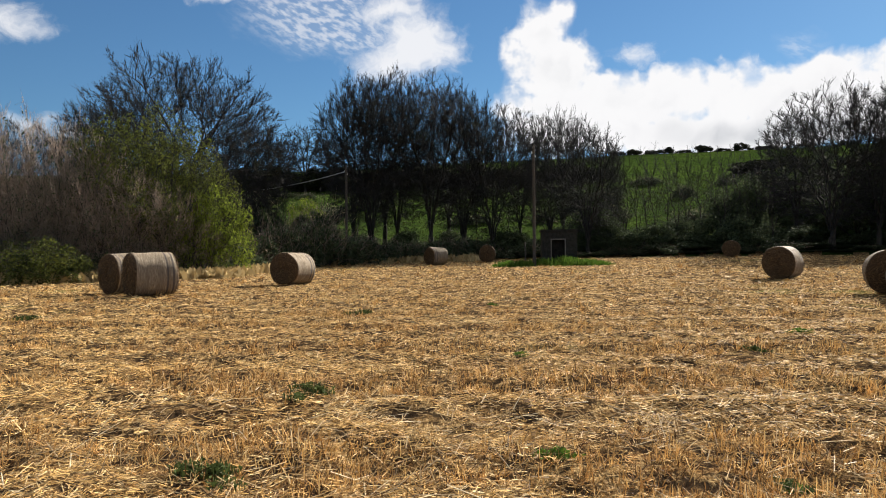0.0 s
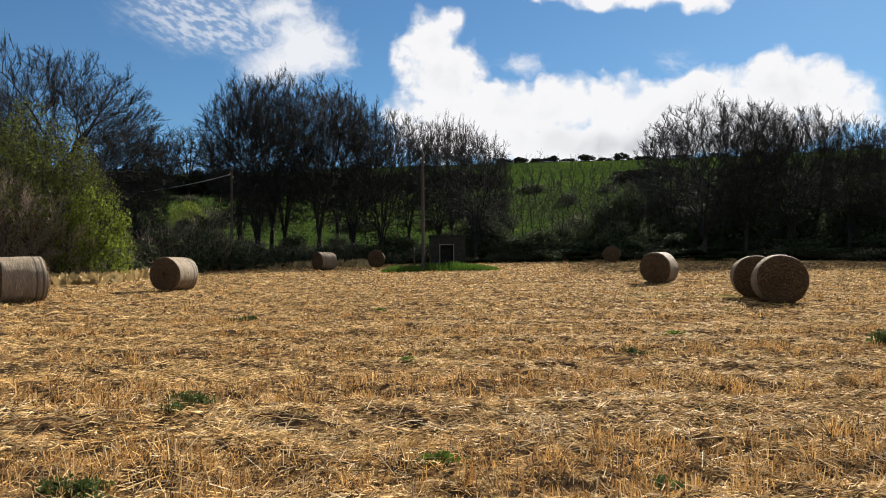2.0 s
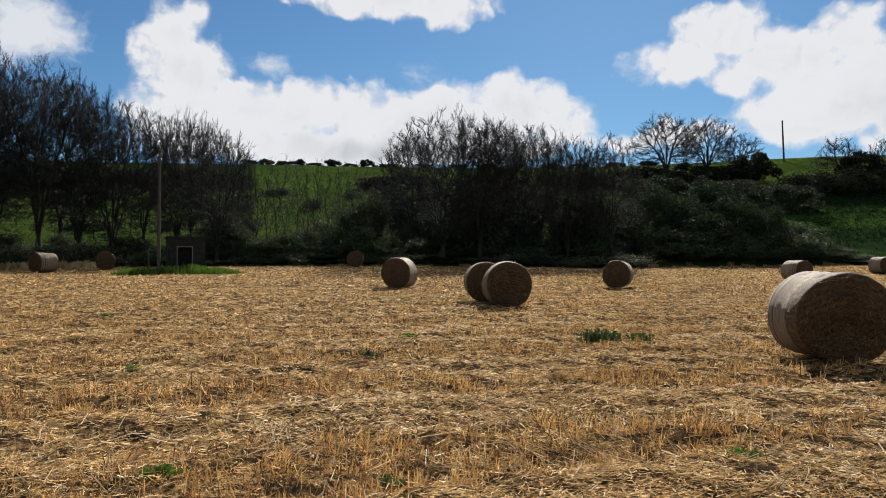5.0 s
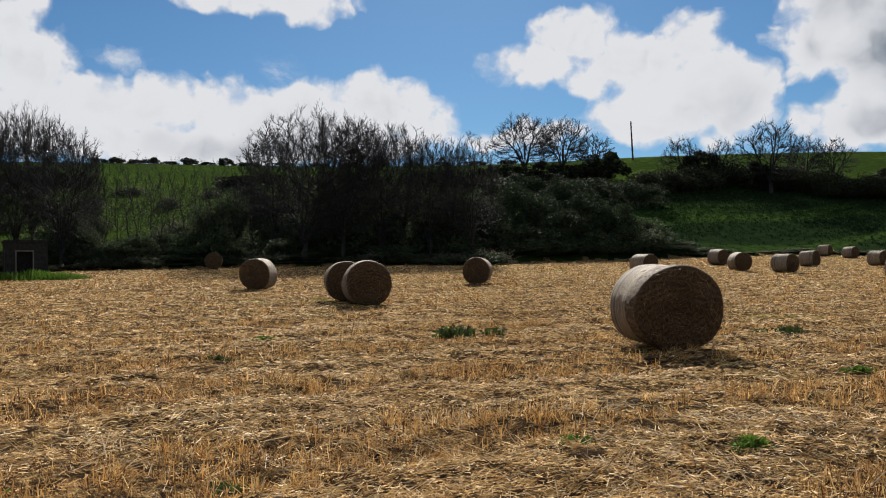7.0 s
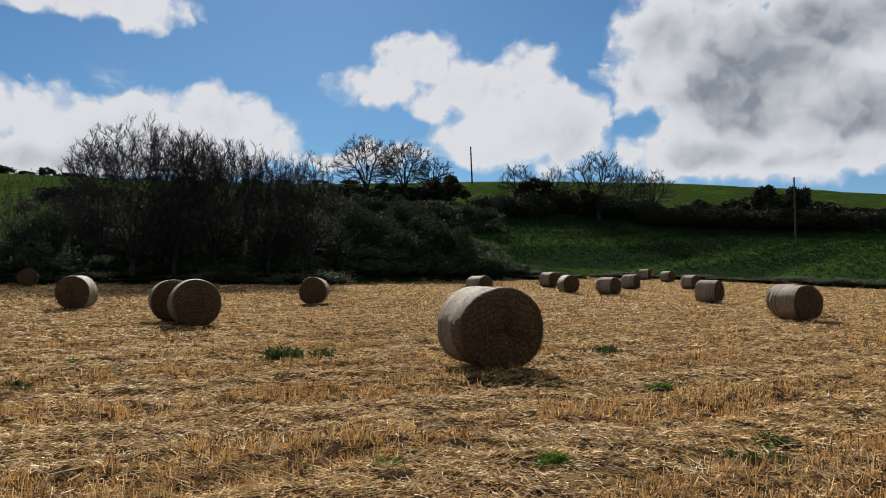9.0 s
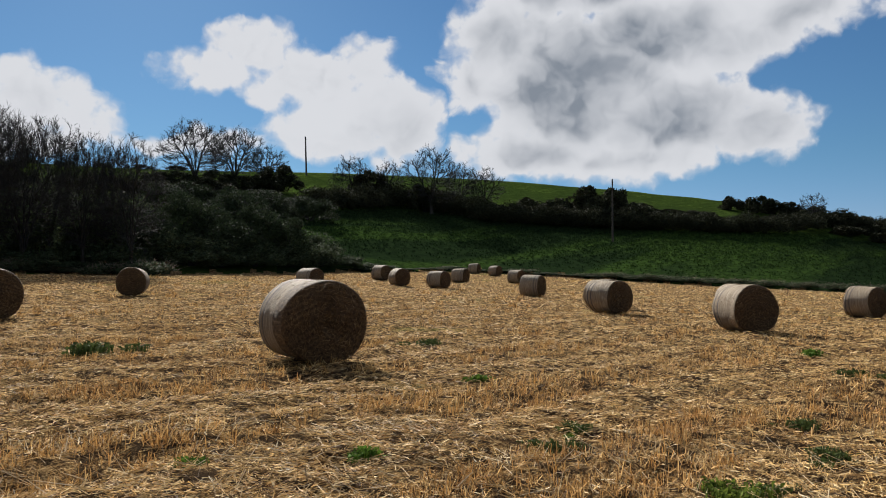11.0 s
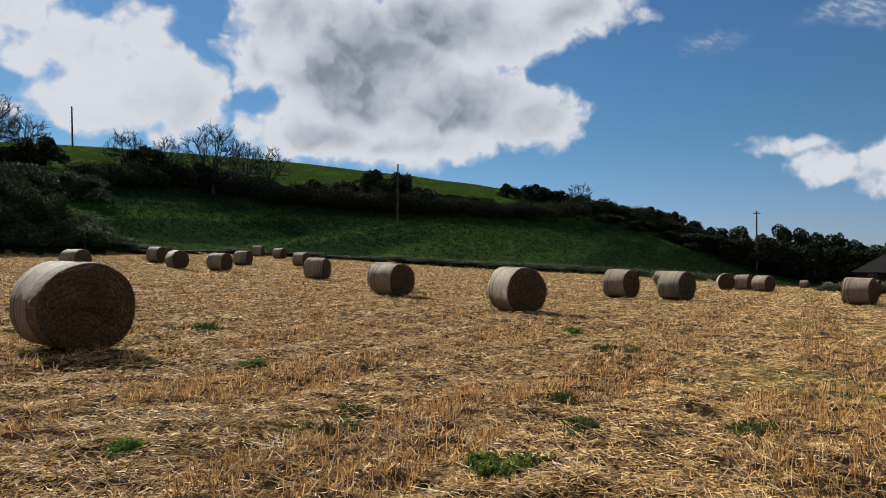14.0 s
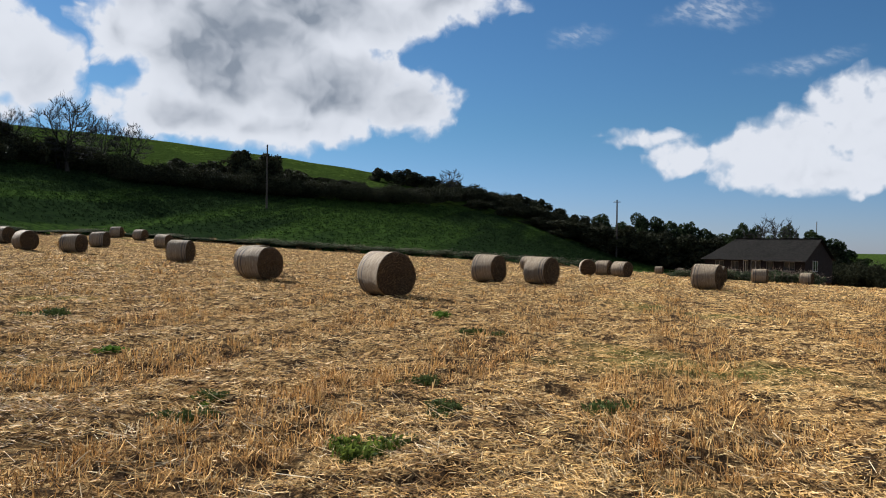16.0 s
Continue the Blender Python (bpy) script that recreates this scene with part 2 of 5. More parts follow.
def mat_straw(name, dark, mid, light):
    m, g, b = material(name, 0.6, 0.05)
    r = island(g)
    col = g.ramp(r, (0.0, dark), (0.15, dark), (0.45, mid), (0.75, mid), (1.0, light))
    co = world_co(g)
    col = g.mix(g.math("MULTIPLY", g.smooth(g.noise(co, 1.2, 3.0, 0.6)[0], 0.45, 0.75), 0.35), col, mid)
    # irregular browner bands along the drill rows
    brown_band = g.noise(g.vec("MULTIPLY", rows_co(g, co), (0.45, 1.7, 1)), 1.0, 4.0, 0.6)[0]
    col = g.mix(g.math("MULTIPLY", g.smooth(brown_band, 0.50, 0.64), 0.5), col, (0.62, 0.50, 0.40), "MULTIPLY")
    colour_to(g, b, col)
    t = g.add("ShaderNodeBsdfTranslucent", (0, col))
    mixer = g.add("ShaderNodeMixShader", (0, 0.2), (1, b.outputs[0]), (2, t.outputs[0]))
    m.node_tree.links.new(mixer.outputs[0], m.node_tree.nodes["Material Output"].inputs[0])
    return m


def mat_bark(name, dark, light):
    m, g, b = material(name, 0.95, 0.05)
    co = object_co(g)
    n = g.noise(g.vec("MULTIPLY", co, (6, 6, 1.5)), 1.0, 6.0, 0.65)[0]
    moss = g.noise(co, 0.6, 3.0, 0.5)[0]
    col = g.mix(g.smooth(n, 0.35, 0.65), dark, light)
    col = g.mix(g.math("MULTIPLY", g.smooth(moss, 0.55, 0.7), 0.4), col, (0.05, 0.06, 0.02))
    colour_to(g, b, col)
    bump_to(g, b, n, 0.6, 0.05)
    return m


def mat_leaf(name, dark, light, rough=0.6, through=0.2):
    m, g, b = material(name, 0.75, 0.04)
    r = island(g)
    col = g.mix(r, dark, light)
    col = g.mix(g.math("MULTIPLY", object_random(g), 0.35), col, dark)
    colour_to(g, b, col)
    t = g.add("ShaderNodeBsdfTranslucent", (0, col))
    mixer = g.add("ShaderNodeMixShader", (0, through), (1, b.outputs[0]), (2, t.outputs[0]))
    m.node_tree.links.new(mixer.outputs[0], m.node_tree.nodes["Material Output"].inputs[0])
    return m


def mat_crop():
    """Leafy crop: dark bluish green; paler stripes along the slope and at its foot colour in sunlit bands between
    shaded ones.
    """
    m, g, b = material("crop_leaves", 0.9, 0.0)
    co = world_co(g)
    patch = g.noise(g.vec("MULTIPLY", rows_co(g, co), (0.010, 0.065, 0.03)), 1.0, 4.0, 0.6)[0]
    fine = g.noise(co, 1.0, 5.0, 0.75)[0]
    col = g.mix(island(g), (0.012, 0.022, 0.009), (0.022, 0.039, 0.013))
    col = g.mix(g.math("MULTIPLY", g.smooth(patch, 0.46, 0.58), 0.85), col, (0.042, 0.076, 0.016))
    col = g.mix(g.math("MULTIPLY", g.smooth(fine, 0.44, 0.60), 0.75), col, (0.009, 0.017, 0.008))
    colour_to(g, b, col)
    t = g.add("ShaderNodeBsdfTranslucent", (0, col))
    mixer = g.add("ShaderNodeMixShader", (0, 0.12), (1, b.outputs[0]), (2, t.outputs[0]))
    m.node_tree.links.new(mixer.outputs[0], m.node_tree.nodes["Material Output"].inputs[0])
    return m


def mat_bale_side(name, torn):
    """Net wrap in bands; where it is torn, brown straw shows beside one end."""
    m, g, b = material(name, 0.8, 0.12)
    co = object_co(g)
    x = g.add("ShaderNodeSeparateXYZ", (0, co)).outputs[0]
    wrap = g.noise(g.vec("MULTIPLY", co, (70, 5, 5)), 1.0, 4.0, 0.6, 0.3)[0]
    band = g.noise(g.vec("MULTIPLY", co, (9, 0.6, 0.6)), 1.0, 3.0, 0.6)[0]
    stain = g.noise(co, 2.2, 5.0, 0.6)[0]
    col = g.ramp(wrap, (0.3, (0.09, 0.065, 0.042)), (0.5, (0.25, 0.195, 0.13)), (0.72, (0.46, 0.385, 0.275)))
    col = g.mix(g.math("MULTIPLY", g.smooth(band, 0.50, 0.62), 0.55), col, (0.17, 0.125, 0.085))
    col = g.mix(g.math("MULTIPLY", g.smooth(stain, 0.52, 0.68), 0.5), col, (0.22, 0.16, 0.10))
    stripe = g.smooth(g.math("ABSOLUTE", g.math("SUBTRACT", g.math("ABSOLUTE", g.math("SUBTRACT", x, 0.40)), 0.085)), 0.035, 0.018)
    col = g.mix(g.math("MULTIPLY", stripe, 0.85), col, (0.055, 0.05, 0.055))
    col = g.mix(g.math("MULTIPLY", object_random(g), 0.25), col, (0.24, 0.18, 0.12))
    if torn:
        shag = g.noise(g.vec("MULTIPLY", co, (8, 22, 22)), 1.0, 5.0, 0.7)[0]
        bare = g.smooth(g.math("ADD", x, g.math("MULTIPLY", g.math("SUBTRACT", stain, 0.5), 0.35)), -0.10, -0.20)
        col = g.mix(g.math("MULTIPLY", bare, 0.9), col, g.ramp(shag, (0.35, (0.035, 0.021, 0.011)), (0.55, (0.125, 0.078, 0.04)), (0.75, (0.30, 0.21, 0.12))))
    colour_to(g, b, col)
    bump_to(g, b, g.math("ADD", wrap, g.math("MULTIPLY", stain, 1.5)), 0.8, 0.02)
    return m


def mat_bale_end():
    m, g, b = material("cut_straw_end", 0.85, 0.2)
    co = object_co(g)
    s = g.add("ShaderNodeSeparateXYZ", (0, co)).outputs
    rad = g.math("SQRT", g.math("ADD", g.math("MULTIPLY", s[1], s[1]), g.math("MULTIPLY", s[2], s[2])))
    ang = g.math("ARCTAN2", s[1], s[2])
    wob = g.noise(co, 3.0, 4.0, 0.6)[0]
    spiral = g.math("ADD", g.math("ADD", g.math("MULTIPLY", rad, 75.0), ang), g.math("MULTIPLY", wob, 14.0))
    ring = g.math("SINE", spiral)
    fine = g.noise(co, 24.0, 6.0, 0.75)[0]
    mixv = g.math("ADD", g.math("MULTIPLY", ring, 0.045), fine)
    # brown cut straw, darkened further for the shade on the ends
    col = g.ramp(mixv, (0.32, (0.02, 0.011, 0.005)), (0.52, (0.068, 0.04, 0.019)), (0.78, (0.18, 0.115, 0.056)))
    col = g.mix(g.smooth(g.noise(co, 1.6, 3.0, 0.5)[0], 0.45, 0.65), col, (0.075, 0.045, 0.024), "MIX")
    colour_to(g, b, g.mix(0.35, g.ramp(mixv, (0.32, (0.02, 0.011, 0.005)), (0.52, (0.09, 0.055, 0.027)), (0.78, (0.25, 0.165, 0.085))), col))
    bump_to(g, b, mixv, 1.0, 0.03)
    return m


def mat_rough(name, a, c, scale, rough=0.9, bump=0.4, dist=0.02):
    m, g, b = material(name, rough, 0.12)
    co = object_co(g)
    n = g.noise(co, scale, 6.0, 0.65)[0]
    big = g.noise(co, scale * 0.15, 3.0, 0.6)[0]
    col = g.mix(g.smooth(n, 0.3, 0.7), a, c)
    col = g.mix(g.math("MULTIPLY", g.smooth(big, 0.5, 0.7), 0.5), col, tuple(v * 0.55 for v in a))
    colour_to(g, b, col)
    bump_to(g, b, n, bump, dist)
    return m


def mat_glass():
    m, g, b = material("window_glass", 0.05, 0.5)
    b.inputs["Base Color"].default_value = (0.02, 0.025, 0.03, 1)
    return m


FIELD, GRASS = mat_field(), mat_grass()
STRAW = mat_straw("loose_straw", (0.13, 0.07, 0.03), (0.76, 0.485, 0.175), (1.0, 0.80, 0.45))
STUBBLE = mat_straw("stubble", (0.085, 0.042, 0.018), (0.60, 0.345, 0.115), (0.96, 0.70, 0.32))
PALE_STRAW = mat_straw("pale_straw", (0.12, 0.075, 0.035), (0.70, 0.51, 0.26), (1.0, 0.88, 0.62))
BARK = mat_bark("ash_bark", (0.018, 0.016, 0.014), (0.055, 0.05, 0.042))
TWIG = mat_bark("bare_twigs", (0.021, 0.0205, 0.020), (0.046, 0.0445, 0.043))
RED_TWIG = mat_bark("brown_thicket_twigs", (0.135, 0.105, 0.082), (0.32, 0.25, 0.195))
DRY = mat_leaf("dry_grass", (0.30, 0.21, 0.09), (0.55, 0.43, 0.22), 0.7)
LEAF_DARK = mat_leaf("dark_leaves", (0.034, 0.045, 0.025), (0.10, 0.125, 0.062), 0.6, 0.25)
LEAF_GREEN = mat_leaf("mid_green_leaves", (0.036, 0.050, 0.016), (0.10, 0.13, 0.036))
LEAF_OLIVE = mat_leaf("new_olive_leaves", (0.034, 0.042, 0.013), (0.135, 0.15, 0.032), 0.6, 0.3)
LEAF_LIME = mat_leaf("fresh_yellow_green_leaves", (0.06, 0.08, 0.013), (0.24, 0.29, 0.04), 0.5, 0.45)
LEAF_HEDGE = mat_leaf("hedge_leaves", (0.014, 0.016, 0.010), (0.055, 0.058, 0.029), 0.6, 0.1)
LEAF_SCRUB = mat_leaf("scrub_leaves", (0.018, 0.027, 0.014), (0.052, 0.072, 0.032), 0.6, 0.12)
LEAF_PINE = mat_leaf("pine_needles", (0.018, 0.026, 0.013), (0.055, 0.075, 0.030), 0.6, 0.15)
CROP = mat_crop()
WEED = mat_leaf("weed_leaves", (0.04, 0.08, 0.012), (0.15, 0.25, 0.035), 0.4, 0.25)
LOW_WEED = mat_leaf("low_weed_leaves", (0.03, 0.05, 0.012), (0.20, 0.25, 0.04), 0.5, 0.3)
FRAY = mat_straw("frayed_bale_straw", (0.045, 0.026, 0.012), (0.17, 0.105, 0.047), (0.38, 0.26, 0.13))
SIDE, TORN_SIDE, END = mat_bale_side("net_wrapped_straw", False), mat_bale_side("torn_net_wrap", True), mat_bale_end()
CONCRETE = mat_rough("weathered_concrete", (0.014, 0.014, 0.012), (0.034, 0.033, 0.029), 5.0)
PALE_OLD = mat_rough("grey_timber", (0.10, 0.092, 0.08), (0.17, 0.155, 0.135), 8.0)
PALE = mat_rough("pale_painted_timber", (0.36, 0.34, 0.30), (0.48, 0.46, 0.42), 8.0)
POLE = mat_rough("weathered_pole_timber", (0.045, 0.038, 0.032), (0.10, 0.086, 0.072), 12.0)
# near black: the shade inside the hut doorway is put into this colour
DARK = mat_rough("dark_interior", (0.010, 0.0095, 0.009), (0.022, 0.02, 0.018), 6.0)
SLATE = mat_rough("dark_roof_slate", (0.013, 0.012, 0.011), (0.028, 0.025, 0.022), 4.0, 0.9)
BRICK = mat_rough("dark_brick", (0.014, 0.011, 0.010), (0.032, 0.024, 0.021), 9.0)
CABLE = mat_rough("cable", (0.30, 0.30, 0.30), (0.42, 0.42, 0.42), 5.0, 0.5)
GLASS = mat_glass()


# ---------------------------------------------------------------- mesh helpers
def mesh_of(name, verts, faces, mats, smooth=True, index=None):
    """A mesh from an array of points and an array of faces that all have the same number of corners."""
    me = bpy.data.meshes.new(name)
    verts, faces = np.asarray(verts, float), np.asarray(faces, int)
    n, k = faces.shape
    me.vertices.add(len(verts))
    me.vertices.foreach_set("co", verts.ravel())
    me.loops.add(n * k)
    me.loops.foreach_set("vertex_index", faces.ravel())
    me.polygons.add(n)
    me.polygons.foreach_set("loop_start", np.arange(0, n * k, k))
    me.polygons.foreach_set("use_smooth", np.full(n, smooth))
    for m in mats if isinstance(mats, (list, tuple)) else [mats]:
        me.materials.append(m)
    if index is not None:
        me.polygons.foreach_set("material_index", np.asarray(index, int))
    me.update(calc_edges=True)
    return me


def part(name, me, parent, label=""):
    ob = new(name, me)
    ob.parent = parent
    return tagged(ob, label)


def from_bm(name, bm, mat, smooth=False):
    me = bpy.data.meshes.new(name)
    bmesh.ops.recalc_face_normals(bm, faces=bm.faces)
    bm.to_mesh(me)
    bm.free()
    me.materials.append(mat)
    for p in me.polygons:
        p.use_smooth = smooth
    return me


def box(bm, x0, x1, y0, y1, z0, z1, bevel=0.0):
    v = bmesh.ops.create_cube(bm, size=1.0, matrix=Matrix.Translation(((x0 + x1) / 2, (y0 + y1) / 2, (z0 + z1) / 2))
                              @ Matrix.Diagonal((x1 - x0, y1 - y0, z1 - z0, 1)))["verts"]
    if bevel:
        edges = {e for p in v for e in p.link_edges}
        bmesh.ops.bevel(bm, geom=list(edges), offset=bevel, segments=2, affect="EDGES")


def box_mesh(name, mat, *dims, bevel=0.0):
    bm = bmesh.new()
    for d in dims:
        box(bm, *d, bevel)
    return from_bm(name, bm, mat)


def tubes(lines, sides):
    """Points and quads of tapered tubes; lines is a list of (points, radii)."""
    vs, fs, base = [], [], 0
    ring = np.arange(sides) * 2 * np.pi / sides
    for pts, rad in lines:
        pts = np.asarray(pts, float)
        d = np.gradient(pts, axis=0)
        d /= np.linalg.norm(d, axis=1)[:, None] + 1e-9
        ref = np.where(np.abs(d[:, 2:3]) > 0.9, [[1.0, 0, 0]], [[0, 0, 1.0]])
        u = np.cross(d, ref)
        u /= np.linalg.norm(u, axis=1)[:, None] + 1e-9
        w = np.cross(d, u)
        r = np.asarray(rad, float)[:, None, None]
        v = pts[:, None, :] + r * (np.cos(ring)[None, :, None] * u[:, None, :] + np.sin(ring)[None, :, None] * w[:, None, :])
        vs.append(v.reshape(-1, 3))
        n = len(pts)
        i = np.arange(n - 1)[:, None] * sides
        j = np.arange(sides)[None, :]
        k = (j + 1) % sides
        fs.append(np.stack([base + i + j, base + i + k, base + i + sides + k, base + i + sides + j], -1).reshape(-1, 4))
        base += n * sides
    return np.concatenate(vs), np.concatenate(fs)


# ---------------------------------------------------------------- the lie of the land
EYE = 1.27
EDGE_AZ = [-180, -90, -60, -27, -16, -6, 5, 13, 29, 45, 52, 59, 67, 75, 82, 90, 98, 107, 116, 140, 180]
EDGE_R = [80, 60, 42, 42, 57, 69, 70, 69, 67, 77, 90, 108, 108, 106, 118, 138, 176, 132, 125, 110, 80]
SKY_AZ = [-180, -90, -60, -30, -10, 0, 13, 39, 50, 55, 62.5, 67, 73, 77, 82, 86, 90, 95, 100, 107, 140, 180]
SKY_EL = [0.2, 1.0, 3.0, 5.5, 6.3, 6.9, 7.3, 7.2, 7.35, 7.2, 6.85, 6.4, 5.75, 5.15, 4.5, 3.6, 2.5, 0.8, -0.3, -0.7, -0.4, 0.2]
SKY_R = [300, 260, 240, 240, 240, 240, 240, 240, 240, 240, 240, 240, 235, 230, 225, 222, 222, 240, 270, 300, 300, 300]


def smooth_table(az, xs, ys):
    """A table by azimuth, softened over a few degrees."""
    return sum(np.interp((az + o + 180) % 360 - 180, xs, ys) * w for o, w in ((-3, 0.2), (-1.2, 0.2), (0, 0.2), (1.2, 0.2), (3, 0.2)))


def field_z(x, y):
    return -0.01094 * x + 0.00984 * y - 2.7e-6 * x * x + 4.28e-4 * x * y + 1.63e-4 * y * y


def land(x, y):
    x, y = np.asarray(x, float), np.asarray(y, float)
    r = np.hypot(x, y) + 1e-6
    az = np.degrees(np.arctan2(x, y))
    re, rs = smooth_table(az, EDGE_AZ, EDGE_R), smooth_table(az, SKY_AZ, SKY_R)
    ahead = np.clip((150 - np.abs(az - 40)) / 40, 0, 1)
    def fz(k):
        return field_z(x * k, y * k) * ahead + (1 - ahead) * np.clip(field_z(x * k, y * k), -1.5, 1.5)
    ze = fz(re / r)
    zs = EYE + rs * np.tan(np.radians(smooth_table(az, SKY_AZ, SKY_EL)))
    u = np.clip((r - re) / (rs - re), 0, 1)
    rise = ze + (zs - ze) * (u * 0.94 + 0.06 * u * u * (3 - 2 * u))
    beyond = zs + (-6 - zs) * np.clip((r - rs) / 1500, 0, 1) ** 0.8
    return np.where(r < re, fz(1.0), np.where(r < rs, rise, beyond))


def height(x, y):
    return float(land(x, y))


def at(az, r):
    """The place on the ground in that bearing (degrees clockwise from +y) and distance."""
    x, y = r * math.sin(radians(az)), r * math.cos(radians(az))
    return x, y, height(x, y)


def edge(az):
    return float(smooth_table(np.array(az), EDGE_AZ, EDGE_R))


def range_at(az, el):
    """The distance at which the hillside shows at that elevation."""
    r = np.linspace(edge(az), 240, 200)
    x, y = r * math.sin(radians(az)), r * math.cos(radians(az))
    e = np.degrees(np.arctan2(land(x, y) - EYE, r))
    return float(r[np.argmax(e > el)])


def wave(x, y):
    """Small unevenness of the near field: swaths along the drill rows, ruts and hummocks."""
    a = radians(ROW_AZ)
    across = x * math.cos(a) - y * math.sin(a)
    alongs = x * math.sin(a) + y * math.cos(a)
    return (0.02 * np.sin(across * 2 * np.pi / 1.45 + 0.7 * np.sin(alongs * 0.5)) + 0.011 * np.sin(across * 9 + alongs * 1.7)
            + 0.016 * np.sin(alongs * 3.1 + across * 2.3) + 0.014 * np.sin(alongs * 7.7 - across * 5.1)
            + 0.018 * np.sin(11.3 * x + 4.1 * y + 2 * np.sin(1.9 * y)) * np.sin(3.7 * y - 9.1 * x) + 0.012 * np.sin(6.1 * y + 2.2 * x + 2 * np.sin(2.3 * x)))


# the upper edge of the crop on the slope, by azimuth
CROP_AZ = [46, 51, 55, 58, 62, 70, 74, 83, 85.4, 90.5, 92.8, 95.5, 98.5]
CROP_EL = [4.9, 4.75, 5.0, 4.8, 3.9, 3.35, 3.15, 2.75, 2.3, 0.6, -0.15, -1.0, -1.65]


def build_ground():
    az = np.concatenate([np.arange(-48, 128, 0.44), np.arange(128, 312, 4.0)])
    rr = np.concatenate([[0.0], np.geomspace(0.6, 3, 24), np.geomspace(3.03, 40, 240), np.geomspace(40.4, 300, 110), np.geomspace(306, 4500, 40)])
    A, Rr = np.meshgrid(np.radians(az), rr)
    X, Y = Rr * np.sin(A), Rr * np.cos(A)
    fade = np.clip((80 - Rr) / 50, 0, 1) * np.clip(Rr / 2, 0, 1)
    Z = land(X, Y) + wave(X, Y) * fade
    n, k = len(rr), len(az)
    i, j = np.arange(n - 1)[:, None] * k, np.arange(k)[None, :]
    j2 = (j + 1) % k
    f = np.stack([i + j, i + j2, i + k + j2, i + k + j], -1).reshape(-1, 4)
    deg = np.degrees(A)
    rag = 1.2 * np.sin(deg * 2.1) + 0.9 * np.sin(deg * 5.3 + 1)
    grass = (Rr > smooth_table((deg + 180) % 360 - 180, EDGE_AZ, EDGE_R) + rag)[:-1].reshape(-1)
    el = np.degrees(np.arctan2(Z - EYE, Rr))
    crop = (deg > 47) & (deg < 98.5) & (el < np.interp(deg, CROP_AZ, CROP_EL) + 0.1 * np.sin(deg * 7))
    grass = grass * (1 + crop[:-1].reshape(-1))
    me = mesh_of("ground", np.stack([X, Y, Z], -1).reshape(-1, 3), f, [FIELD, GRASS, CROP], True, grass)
    tagged(new("ground", me), "golden straw stubble field rising into a green pasture hillside", "field", kind="structure")


build_ground()


# ---------------------------------------------------------------- placing of repeats
placed = set()


def place(ob, m, label="", group=""):
    """Puts the thing at m, or a copy of it when it stands already. m may hold a scale."""
    if ob.name not in placed:
        placed.add(ob.name)
        ob.matrix_basis = m
        made = ob
    else:
        s = ob.scale
        made = copy_thing(ob, m @ Matrix.Diagonal((1 / s[0], 1 / s[1], 1 / s[2], 1)))
    return tagged(made, label, "", group)


def scaled(x, y, z, rz, sx, sz):
    return pose(x, y, z, 0, 0, rz) @ Matrix.Diagonal((sx, sx, sz, 1))


# ---------------------------------------------------------------- round bales
BALE_D, BALE_L = 1.34, 1.25


